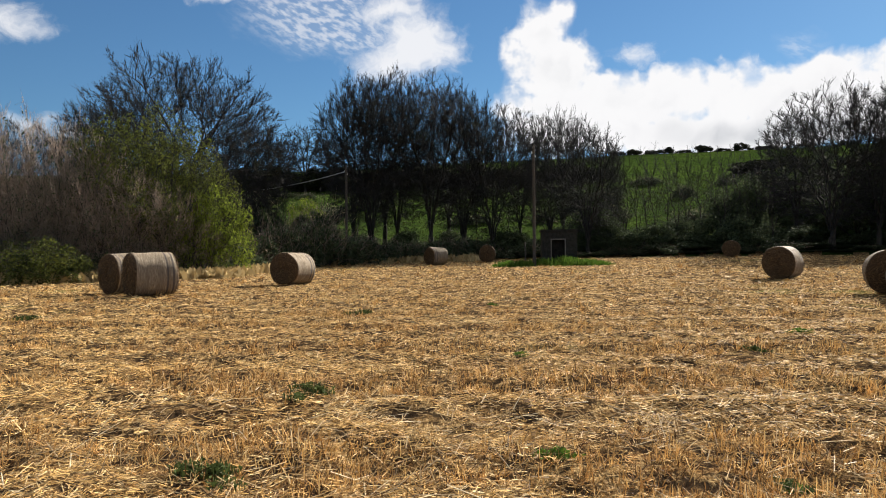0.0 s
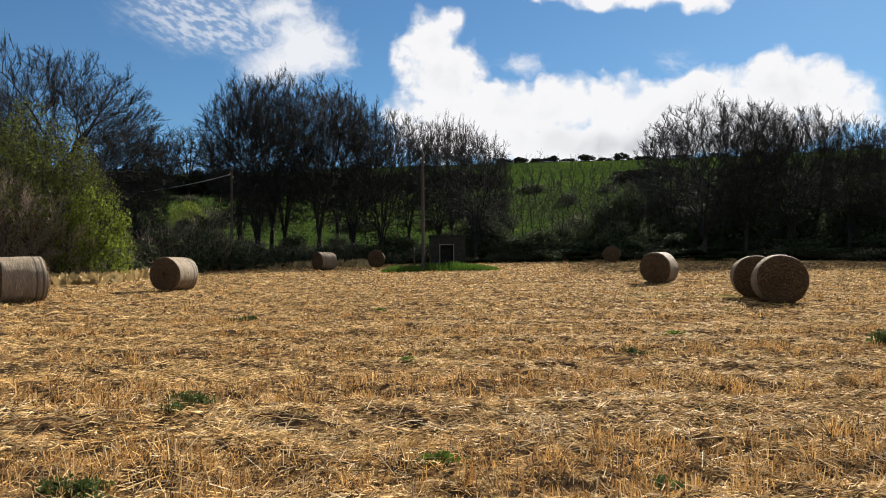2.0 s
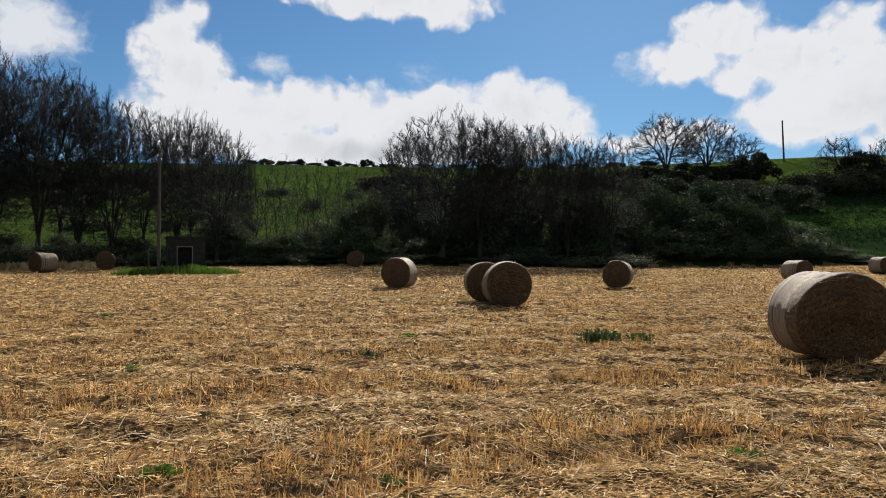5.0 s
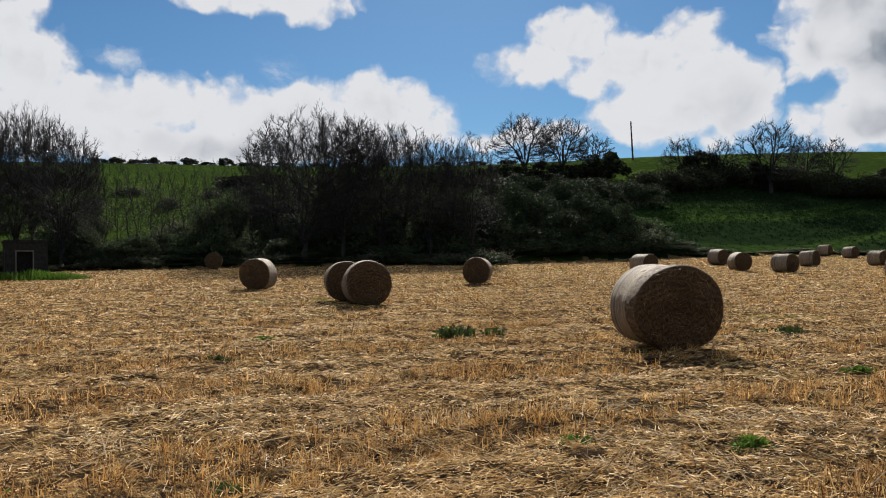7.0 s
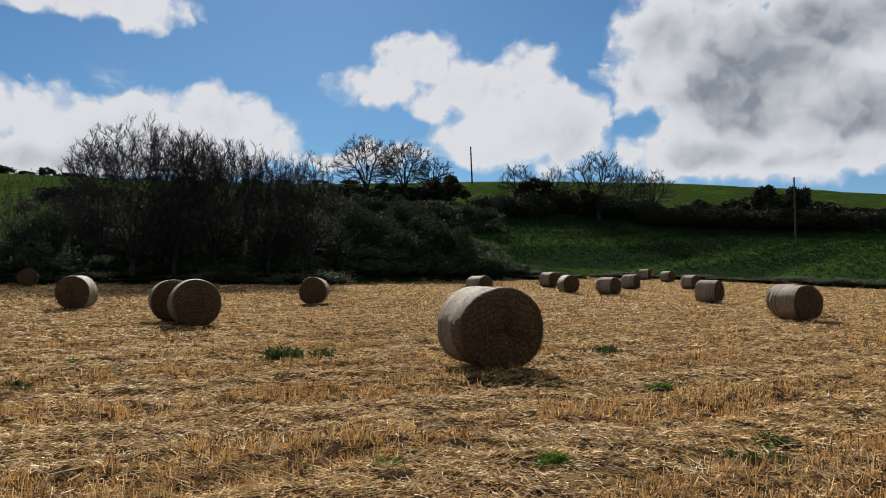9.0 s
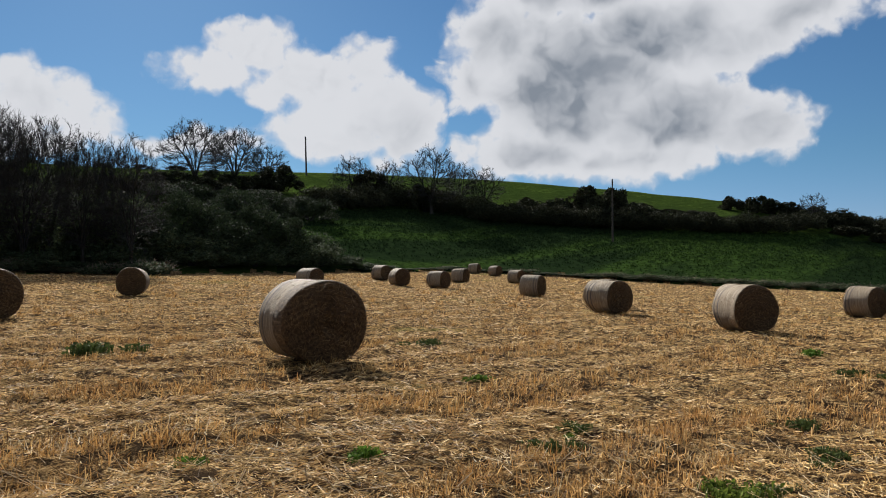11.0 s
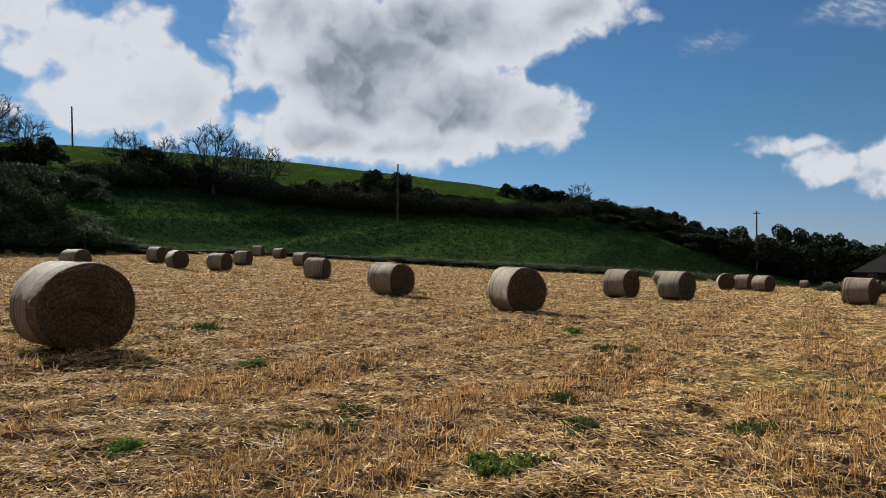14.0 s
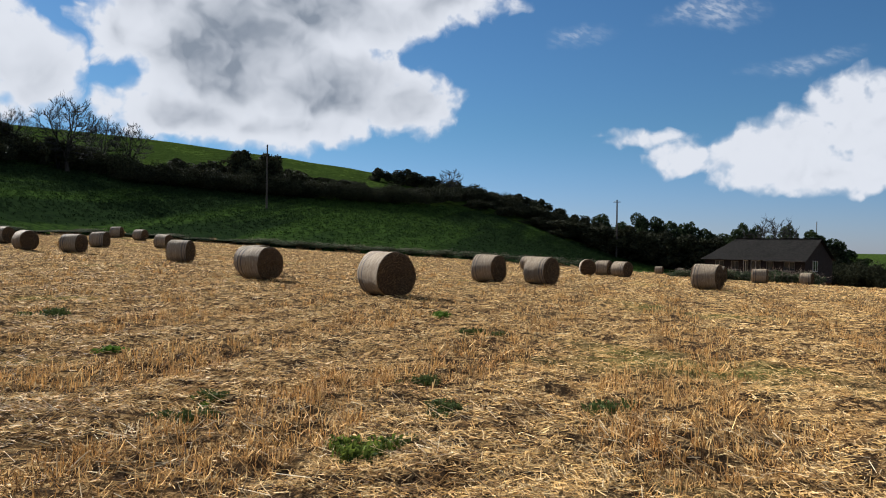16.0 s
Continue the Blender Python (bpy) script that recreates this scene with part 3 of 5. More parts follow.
def bale(seed, side=None):
    rng = np.random.default_rng(seed)
    R = BALE_D / 2
    root = new("round_bale")
    tagged(root, "round straw bale with net-wrapped sides resting on stubble", "straw bale", "round bales on the field")
    xs = np.concatenate([[-0.625, -0.618, -0.60, -0.57], np.linspace(-0.53, 0.53, 21), [0.57, 0.60, 0.618, 0.625]])
    inset = np.concatenate([[0.075, 0.045, 0.02, 0.006], np.zeros(21), [0.006, 0.02, 0.045, 0.075]])
    seg = 60
    th = np.arange(seg) * 2 * np.pi / seg
    ph = rng.uniform(0, 6.28, 8)

    def surface(x, t):
        lump = (0.016 * np.sin(2 * t + ph[0] + x) + 0.012 * np.sin(3 * t + ph[1] - 2 * x) + 0.003 * np.sin(7 * t + 3 * x + ph[2])
                + 0.004 * np.sin(x * 9 + ph[3]) + 0.002 * np.sin(x * 23 + ph[4]) * np.cos(2 * t + ph[5]))
        return lump

    def squash(v):
        low = np.clip((-v[..., 2] - R * 0.55) / (R * 0.45), 0, 1)
        v[..., 2] += 0.07 * low ** 1.5
        v[..., 1] *= 1 + 0.02 * low
        return v

    Xg, Tg = np.meshgrid(xs, th, indexing="ij")
    rad = R - 0.01 - inset[:, None] + surface(Xg, Tg)
    V = squash(np.stack([Xg + 0.012 * np.sin(3 * Tg + ph[6]) * np.sign(Xg) * (np.abs(Xg) > 0.5), rad * np.sin(Tg), rad * np.cos(Tg)], -1))
    n = len(xs)
    i, j = np.arange(n - 1)[:, None] * seg, np.arange(seg)[None, :]
    j2 = (j + 1) % seg
    F = np.stack([i + j, i + j2, i + seg + j2, i + seg + j], -1).reshape(-1, 4)
    lift = R - 0.055
    V[..., 2] += lift
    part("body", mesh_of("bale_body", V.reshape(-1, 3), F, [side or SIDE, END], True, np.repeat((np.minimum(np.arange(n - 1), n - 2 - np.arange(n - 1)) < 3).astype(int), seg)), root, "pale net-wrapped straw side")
    rings = np.array([1.0, 0.985, 0.95, 0.9, 0.84, 0.77, 0.69, 0.6, 0.5, 0.4, 0.3, 0.2, 0.1, 0.02])
    for s in (-1, 1):
        rim = V[0 if s < 0 else -1].copy()
        rim[:, 2] -= lift
        E_ = np.empty((len(rings), seg, 3))
        for q, k in enumerate(rings):
            E_[q, :, 1:] = rim[:, 1:] * k
            bulge = 0.045 * (1 - k ** 4) + 0.005 * np.sin(k * 40 + th + ph[7]) * (k < 0.97) - 0.02 * max(0, 0.25 - k) / 0.25
            E_[q, :, 0] = rim[:, 0] + s * (bulge + 0.008 * rng.standard_normal(seg) * (k < 0.97))
        E_[..., 2] += lift
        i, j = np.arange(len(rings) - 1)[:, None] * seg, np.arange(seg)[None, :]
        j2 = (j + 1) % seg
        f = np.stack([i + j, i + j2, i + seg + j2, i + seg + j], -1).reshape(-1, 4)
        part("end_face", mesh_of("bale_end", E_.reshape(-1, 3), f if s < 0 else f[:, ::-1], END), root, "brown cut-straw end with coiled layers, coloured darker for its shade")
    # loose stalks standing off the ends and the wrap
    lines = []
    for q in range(2100):
        if q < 1800:
            s = rng.choice((-1, 1))
            k, t = math.sqrt(rng.uniform(0.0, 0.98)), rng.uniform(0, 6.28)
            p = np.array([s * (0.63 + 0.045 * (1 - k ** 4)), k * R * 0.97 * math.sin(t), k * R * 0.97 * math.cos(t) + lift])
            tang = np.array([0, math.cos(t), -math.sin(t)]) * rng.choice((-1, 1))
            d = tang + rng.normal(0, 0.55, 3)
            d[0] = s * abs(rng.normal(0, 0.25))
            ln = rng.uniform(0.05, 0.15) * (1.2 - 0.6 * k)
        else:
            t, x = rng.uniform(0, 6.28), rng.uniform(-0.6, 0.6)
            p = np.array([x, (R - 0.01) * math.sin(t), (R - 0.01) * math.cos(t) + lift])
            d = np.array([rng.normal(0, 0.3), math.sin(t) * 0.3 + math.cos(t), math.cos(t) * 0.3 - math.sin(t)]) * rng.choice((-1, 1))
            ln = rng.uniform(0.02, 0.06)
        d /= np.linalg.norm(d)
        p[2] = max(p[2], 0.03)
        tip = p + d * ln + rng.normal(0, 0.02, 3) - [0, 0, 0.02]
        lines.append(([p, tip], [0.0032, 0.002]))
    tagged(part("frayed_straw", mesh_of("bale_stalks", *tubes(lines, 3), FRAY), root, "frayed brown straw stalks"), kind="stuff")
    return root


BALES = [bale(11), bale(12), bale(13)]
FRAYED_BALE = bale(14, TORN_SIDE)
# x, y, direction of the axis (degrees clockwise from +y), label extra
BALES_WEST = [(-8.42, 24.35, 53, "paired with another bale"), (-9.75, 26.0, 40, "partly behind its twin"), (-5.43, 31.55, 27, ""),
              (0.13, 57.9, 54, "near the hedge"), (4.03, 61.9, 4, "in the shade of the trees"), (22.5, 61.7, 20, "in the shade of the trees"),
              (13.92, 32.5, 40, "")]
BALES_MID = [(12.28, 20.66, 22, "paired with another bale"), (12.75, 22.75, 24, "partly behind its twin"), (24.2, 30.7, 44, ""),
             (10.1, 8.0, 28, "frayed, standing alone"), (41.35, 35.3, 4, ""), (58.9, 42.4, 8, "far off"), (50.1, 34.3, 30, "far off"),
             (50.46, 31.1, 4, "far off"), (63.8, 37.2, -2, "far off"), (89.7, 50.5, -8, "by the crop edge"), (86.8, 46.0, 8, "by the crop edge"),
             (70.2, 34.8, 9, "far off")]
BALES_EAST = [(45.2, 21.1, -1, ""), (30.5, 10.83, 26, "paired with another bale"), (35.8, 13.1, 24, "partly behind its twin"),
              (24.0, 4.52, 48, "with its shadow on the stubble"), (40.7, 8.45, 50, "partly behind another"), (39.2, 2.8, 29, ""), (39.25, 0.32, 35, ""),
              (73.1, 2.0, 34, "far off"), (67.2, -2.8, 87, "first of three in a row"), (72.7, -4.4, 28, "middle of three in a row"),
              (68.3, -5.6, 40, "last of three in a row"), (42.8, -7.85, 28, ""), (69.5, -13.3, 21, "partly behind another"),
              (75.5, -18.0, 18, "before the house"), (95.0, -27.5, 30, "before the house"), (118.9, -36.7, 50, "far off by the house"),
              (142.4, -17.4, 20, "far off by the wood"), (168.7, -24.7, 20, "far off by the wood")]
rng = np.random.default_rng(5)
for k, (x, y, a, more) in enumerate(BALES_WEST + BALES_MID + BALES_EAST):
    base = FRAYED_BALE if more.startswith("frayed") else BALES[k % 3]
    label = "round straw bale, net-wrapped, on stubble" + (", " + more if more else "")
    roll = (0, 180)[k % 2]
    place(base, scaled(x, y, height(x, y), 90 - a + roll, 1.0 + rng.uniform(-0.02, 0.02), 1.0 + rng.uniform(-0.02, 0.02)), label)


# ---------------------------------------------------------------- trees
def crown_points(rng, n, mid, half, ph, inner=0.35, floor=-1.0):
    """Points filling a lumpy, rounded crown, closer together towards its surface."""
    d = rng.normal(0, 1, (n * 3, 3))
    d /= np.linalg.norm(d, axis=1)[:, None]
    d = d[d[:, 2] > floor][:n]
    t = np.arctan2(d[:, 1], d[:, 0])
    lump = (1 + 0.09 * np.sin(2 * t + ph[0]) * (1 - d[:, 2] ** 2) + 0.09 * np.sin(3 * t + 4 * d[:, 2] + ph[1]) + 0.07 * np.sin(5 * t + 8 * d[:, 2] + ph[2])
            + 0.04 * np.sin(9 * t - 11 * d[:, 2] + ph[3]))
    k = inner + (1 - inner) * rng.uniform(0, 1, len(d)) ** 0.55
    return mid + d * half * (lump * k)[:, None]


def colonise(rng, pos, par, goal, step, kill, reach, rise, turns):
    """Branches that grow from the given nodes towards the goals, forking on the way: (points, parents)."""
    pos, par = [np.array(p, float) for p in pos], list(par)
    goal = np.asarray(goal, float)
    best, near = np.full(len(goal), 1e9), np.zeros(len(goal), int)
    fresh, kids = 0, [0] * len(pos)
    for _ in range(turns):
        P = np.array(pos[fresh:])
        for c in range(0, len(P), 400):
            d = np.linalg.norm(goal[:, None] - P[None, c:c + 400], axis=2)
            j = d.argmin(1)
            dj = d[np.arange(len(goal)), j]
            better = dj < best
            best[better], near[better] = dj[better], j[better] + c + fresh
        live = best > kill
        goal, best, near = goal[live], best[live], near[live]
        use = best < reach
        if not use.any():
            break
        fresh = len(pos)
        for k in np.unique(near[use]):
            if kids[k] > 2:
                best[near == k] = 1e8
                continue
            kids[k] += 1
            kids.append(0)
            v = goal[near == k] - pos[k]
            v = (v / np.linalg.norm(v, axis=1)[:, None]).mean(0)
            if par[k] >= 0:
                w = pos[k] - pos[par[k]]
                v = v + 0.8 * w / (np.linalg.norm(w) + 1e-9)
            v = v + rng.normal(0, 0.11, 3) + [0, 0, rise]
            pos.append(pos[k] + v / (np.linalg.norm(v) + 1e-9) * step)
            par.append(int(k))
    return np.array(pos), np.array(par)


def limbs_of(pos, par, gauge, power, most):
    """Tapered lines through a forked growth, thickest way first, and the nodes' own radii."""
    n = len(pos)
    area = np.zeros(n)
    kids = [[] for _ in range(n)]
    for k in range(n - 1, -1, -1):
        if area[k] == 0:
            area[k] = gauge ** power
        if par[k] >= 0:
            area[par[k]] += area[k]
            kids[par[k]].append(k)
    rad = np.minimum(area ** (1 / power), most)
    lines, starts = [], [(k, -1) for k in range(n) if par[k] < 0]
    while starts:
        k, p = starts.pop()
        way, r = ([pos[p]], [min(rad[p], rad[k] * 1.15)]) if p >= 0 else ([], [])
        while True:
            way.append(pos[k])
            r.append(rad[k])
            if not kids[k]:
                break
            order = sorted(kids[k], key=lambda q: -area[q])
            starts += [(q, k) for q in order[1:]]
            k = order[0]
        if len(way) > 1:
            lines.append((np.array(way), np.array(r)))
    return lines, rad


def twigs_on(rng, pos, par, rad, thin, each, length, gauge, rise, mid, fans=3):
    """Fine shoots on every thin node, sweeping outwards and up, each with a few side twigs."""
    lines = []
    for k in np.nonzero((rad < thin) & (par >= 0))[0]:
        w = pos[k] - pos[par[k]]
        w = w / (np.linalg.norm(w) + 1e-9)
        out = pos[k] - mid
        out = out / (np.linalg.norm(out) + 1e-9)
        for _ in range(each):
            d = w * 0.6 + out * 0.55 + rng.normal(0, 0.42, 3) + [0, 0, rise]
            d /= np.linalg.norm(d) + 1e-9
            ln = length * rng.uniform(0.5, 1.1)
            lines.append((np.array([pos[k], pos[k] + d * ln]), (gauge, gauge * 0.5)))
            for f in range(fans):
                a = pos[k] + d * ln * rng.uniform(0.2, 0.85)
                e = d + rng.normal(0, 0.42, 3) + [0, 0, rise]
                e /= np.linalg.norm(e) + 1e-9
                lines.append((np.array([a, a + e * ln * rng.uniform(0.3, 0.6)]), (gauge * 0.75, gauge * 0.4)))
    return lines


def grow(rng, tall, wide, low, limbs=6, goals=1300, thick=0.36, lean=0.0, gauge=0.011, kill=0.6, step=0.36, each=3, twig=0.78, fork=0.16, fans=4):
    """Lines of a bare broad-leaved tree: a short trunk, rising limbs and a rounded crown: (stout ones, fine ones)."""
    ph = rng.uniform(0, 6.28, 6)
    base_z = tall * low
    mid = np.array([lean * tall * 0.6, 0, base_z + (tall - base_z) * 0.50])
    half = np.array([wide / 2, wide / 2, (tall - base_z) * 0.50])
    goal = crown_points(rng, goals, mid, half, ph)
    pos, par = [np.array([0, 0, -0.3])], [-1]
    while pos[-1][2] < tall * fork:
        z = pos[-1][2] + 0.4
        pos.append(np.array([lean * z + 0.05 * math.sin(z * 1.3 + ph[4]), 0.05 * math.sin(z + ph[5]), z]))
        par.append(len(pos) - 2)
    top = len(pos) - 1
    for q in range(limbs):
        t = 2 * math.pi * (q + rng.uniform(-0.3, 0.3)) / limbs
        out = rng.uniform(0.16, 0.5)
        end = np.array([mid[0] + math.cos(t) * half[0] * out, math.sin(t) * half[1] * out, mid[2] - half[2] * rng.uniform(0.0, 0.35)])
        s = max(1, top - int(rng.integers(0, max(1, top // 2))))
        p0 = pos[s]
        n = max(3, int(np.linalg.norm(end - p0) / step))
        last = s
        for i in range(1, n + 1):
            k = i / n
            p = p0 + (end - p0) * np.array([k ** 1.25, k ** 1.25, k]) + rng.normal(0, 0.05, 3)
            pos.append(p)
            par.append(last)
            last = len(pos) - 1
    pos, par = colonise(rng, pos, par, goal, step, kill, 4.5, 0.05, 70)
    lines, rad = limbs_of(pos, par, gauge, 2.1, thick)
    stout = [q for q in lines if q[1][0] > thick * 0.22]
    fine = [q for q in lines if q[1][0] <= thick * 0.22]
    stout[0][1][:2] *= (1.5, 1.2)
    return stout, fine + twigs_on(rng, pos, par, rad, gauge * 2.3, each, twig, gauge * 0.9, 0.12, mid - [0, 0, half[2] * 0.6], fans)


def bare_tree(seed, tall, wide, low, mat=None, **more):
    rng = np.random.default_rng(seed)
    stout, fine = grow(rng, tall, wide, low, **more)
    root = new("bare_tree")
    tagged(root, "leafless broad-leaved tree with dark fine twigs", "tree", "bare trees along the field")
    part("trunk", mesh_of("tree_trunk", *tubes(stout, 8), BARK), root, "grey-brown trunk and limbs")
    part("crown", mesh_of("tree_crown", *tubes(fine, 3), mat or TWIG), root, "dense bare twigs")
    ends = np.concatenate([q for q, _ in fine])
    root["top"] = float(ends[:, 2].max())
    root["wide"] = float(np.percentile(ends[:, 0], 99.7) - np.percentile(ends[:, 0], 0.3))
    return root


def stand(tree, az, r, el, wide, rot, label="", group=""):
    """Stands the tree in that bearing and distance, its top at that elevation, its crown so many metres wide."""
    x, y, z = at(az, r)
    tall = EYE + r * math.tan(radians(el)) - z
    return place(tree, scaled(x, y, z - 0.05, rot, wide / tree["wide"], tall / tree["top"]), label, group)


ASH_WIDE = bare_tree(21, 13, 15, 0.12, limbs=14, goals=3400, thick=0.50, fork=0.10, kill=0.58, step=0.42, gauge=0.0145, each=3)
ASH_TALL = bare_tree(22, 14, 8.5, 0.16, limbs=8, goals=2000, thick=0.46, fork=0.10, kill=0.56, step=0.4, gauge=0.0145, each=3)
ASH_STRAIGHT = bare_tree(28, 14, 7, 0.18, limbs=6, goals=1600, thick=0.42, fork=0.14, kill=0.56, step=0.4, gauge=0.0145, each=3)
ASH_FORK = bare_tree(23, 12, 8, 0.15, limbs=10, goals=1700, thick=0.46, fork=0.05, kill=0.56, step=0.4, gauge=0.0145, each=3)
SLIM = bare_tree(24, 9, 2.6, 0.10, limbs=3, goals=170, thick=0.085, fork=0.12, gauge=0.010, each=2, kill=0.5, step=0.35, twig=0.7, fans=2)
WIND = bare_tree(25, 9, 8, 0.3, limbs=5, goals=300, thick=0.22, lean=0.12, gauge=0.03, kill=0.7, each=2, fans=1)

ROW_WEST = [(-17.3, 62, 14.3, 16.5), (-27.6, 62, 9.4, 9), (-4.4, 72, 13.8, 9), (-2.6, 74, 14.0, 8.5), (-0.2, 72, 13.6, 9), (2.1, 73, 12.8, 8),
            (1.1, 79, 13.0, 8), (-3.4, 79, 13.2, 8), (4.1, 72, 11.7, 8), (6.0, 78, 10.9, 7), (10.7, 71, 10.2, 6.5), (9.0, 80, 10.8, 6.5), (12.0, 78, 8.8, 4), (-13.0, 66, 10.4, 8), (-21.0, 68, 11.4, 8), (-5.6, 74, 13.7, 7), (8.1, 75, 11.0, 5.5)]
ROW_MID = [(26.1, 70, 11.6, 9.5), (24.0, 76, 10.2, 6.5), (28.7, 71, 11.3, 8), (31.4, 72, 10.8, 7.5), (33.0, 76, 10.3, 6.5), (34.8, 73, 9.8, 6),
           (36.4, 76, 9.3, 4.5), (37.7, 72, 9.7, 5.5), (30.0, 78, 11.0, 7)]
SLIMS = [(14.0, 74, 8.0, 3.2), (15.2, 76, 8.3, 3), (16.6, 73, 7.9, 3), (18.2, 75, 7.9, 3.4), (19.6, 73, 7.7, 3.4), (21.4, 74, 7.3, 3), (17.3, 79, 7.8, 3),
         (20.5, 78, 7.6, 3), (13.2, 72, 7.3, 3), (22.6, 73, 7.6, 3.2), (-11.7, 60, 5.8, 3), (12.5, 82, 7.6, 3), (14.6, 84, 7.4, 3), (16.0, 86, 7.8, 3), (18.9, 84, 7.5, 3), (20.0, 88, 7.7, 3), (22.0, 84, 7.4, 3), (5.2, 84, 7.0, 3), (3.0, 86, 7.4, 3),
         (7.8, 74, 6.2, 3), (-5.4, 78, 7.4, 3), (-7.6, 80, 5.4, 3)]
SKYLINE = [(41.4, 176, 10.8, 14, 0), (44.0, 182, 10.4, 13, 0), (46.0, 182, 9.2, 9, 2), (52.0, 166, 8.7, 7, 2), (54.5, 166, 8.4, 6, 1), (57.5, 158, 9.5, 10, 2),
           (59.6, 166, 8.3, 7, 1), (61.2, 166, 8.0, 7, 2), (50.6, 166, 7.7, 3, 3), (82.6, 197, 5.5, 7, 4), (-8.9, 150, 9.8, 8, 1), (-7.2, 152, 9.4, 7, 2),
           (-10.3, 150, 9.3, 8, 1), (104.0, 150, 2.5, 8, 2)]
FAR_WIDE = bare_tree(26, 13, 13, 0.14, limbs=8, goals=700, thick=0.48, gauge=0.034, kill=0.85, step=0.6, each=3, twig=1.3, fork=0.1, fans=2)
FAR_FORK = bare_tree(27, 12, 8.5, 0.16, limbs=6, goals=500, thick=0.46, gauge=0.034, kill=0.8, step=0.6, each=3, twig=1.2, fork=0.12, fans=2)
KINDS = [FAR_WIDE, FAR_FORK, FAR_FORK, SLIM, WIND]
for k, (a, r, e, w) in enumerate(ROW_WEST):
    t = ASH_WIDE if k in (0, 1, 13, 14) else ASH_FORK if k in (8, 10, 16) else (ASH_TALL, ASH_STRAIGHT, ASH_FORK)[k % 3]
    stand(t, a, r, e, w, 70 * k, "tall leafless ash with dark twigs behind the field" if k else "wide spreading leafless ash behind green bushes")
for k, (a, r, e, w) in enumerate(ROW_MID):
    stand((ASH_FORK, ASH_STRAIGHT, ASH_TALL)[k % 3], a, r, e, w, 50 * k + 20, "leafless tree in the dark belt at the field edge")
for k, (a, r, e, w) in enumerate(SLIMS):
    stand(SLIM, a, r, e, w, 40 * k, "slender leafless sapling before the green hillside", "saplings along the field edge")
for k, (a, r, e, w, q) in enumerate(SKYLINE):
    stand(KINDS[q], a, r, e, w, 80 * k, "leafless tree standing against the sky on the hill", "trees on the hill")


# ---------------------------------------------------------------- bushes and hedges
def leaves(rng, centres, radii, count, size):
    """Small bent leaf blades scattered in the outer part of several clumps."""
    k = rng.integers(0, len(centres), count)
    d = rng.normal(0, 1, (count, 3))
    d /= np.linalg.norm(d, axis=1)[:, None]
    p = np.asarray(centres)[k] + d * np.asarray(radii)[k][:, None] * rng.uniform(0.45, 1.0, count)[:, None] ** 0.5
    u = rng.normal(0, 1, (count, 3)) + d * 0.4
    u /= np.linalg.norm(u, axis=1)[:, None]
    w = np.cross(u, rng.normal(0, 1, (count, 3)))
    w /= np.linalg.norm(w, axis=1)[:, None]
    s = (size * rng.uniform(0.6, 1.4, count))[:, None]
    nrm = np.cross(u, w)
    V = np.stack([p - u * s, p + w * s * 0.45 + nrm * s * 0.2, p + u * s, p - w * s * 0.45 + nrm * s * 0.2], 1)
    low = V[..., 2].min(1) < 0.02
    V = V[~low]
    return V.reshape(-1, 3), np.arange(len(V) * 4).reshape(-1, 4)


def bush(seed, name, wide, tall, mat, count, size, clumps, label, stems=14, twig=None, twigs=0, round_=0.6):
    """A bush with stems and a crown of many small leaves."""
    rng = np.random.default_rng(seed)
    root = new(name)
    tagged(root, label, "bush", "bushes along the field")
    C, Rr = [], []
    for q in range(clumps):
        t, k = rng.uniform(0, 6.28), math.sqrt(rng.uniform(0, 1))
        z = rng.uniform(0.12, 0.86)
        lim = (1 - max(0, z - 0.35) ** 2 * 1.7) * wide / 2
        rr = wide * rng.uniform(0.10, 0.2)
        C.append((math.cos(t) * k * (lim - rr * 0.6), math.sin(t) * k * (lim - rr * 0.6), z * tall * (1 - 0.25 * k * k)))
        Rr.append(rr * round_ * 1.3)
    lines = []
    for c in C[:stems]:
        p0 = np.array([c[0] * 0.15, c[1] * 0.15, -0.1])
        p2 = np.array(c)
        p1 = (p0 + p2) / 2 + [c[0] * 0.15, c[1] * 0.15, 0.3]
        lines.append(([p0, p1, p2], [0.06, 0.04, 0.015]))
    tagged(part("stem_mass", mesh_of("bush_stems", *tubes(lines, 4), TWIG), root), kind="stuff")
    if twigs:
        lines = []
        for q in range(twigs):
            c = C[rng.integers(0, len(C))]
            d = np.array([c[0] / wide, c[1] / wide, 0.55]) + rng.normal(0, 0.35, 3)
            d /= np.linalg.norm(d)
            p = np.array(c) + rng.normal(0, wide * 0.07, 3)
            p[2] = max(0.05, p[2])
            ln = rng.uniform(0.5, 1.5)
            e = p + d * ln
            e[2] = max(0.08, e[2])
            lines.append(([p, (p + e) / 2 + rng.normal(0, 0.08, 3), e], [0.011, 0.009, 0.005]))
        tagged(part("twig_mass", mesh_of("bush_twigs", *tubes(lines, 3), twig or TWIG), root), kind="stuff")
    if count:
        part("crown", mesh_of("bush_crown", *leaves(rng, C, Rr, count, size), mat, False), root)
    root["top"], root["wide"] = tall * 0.98, wide
    return root


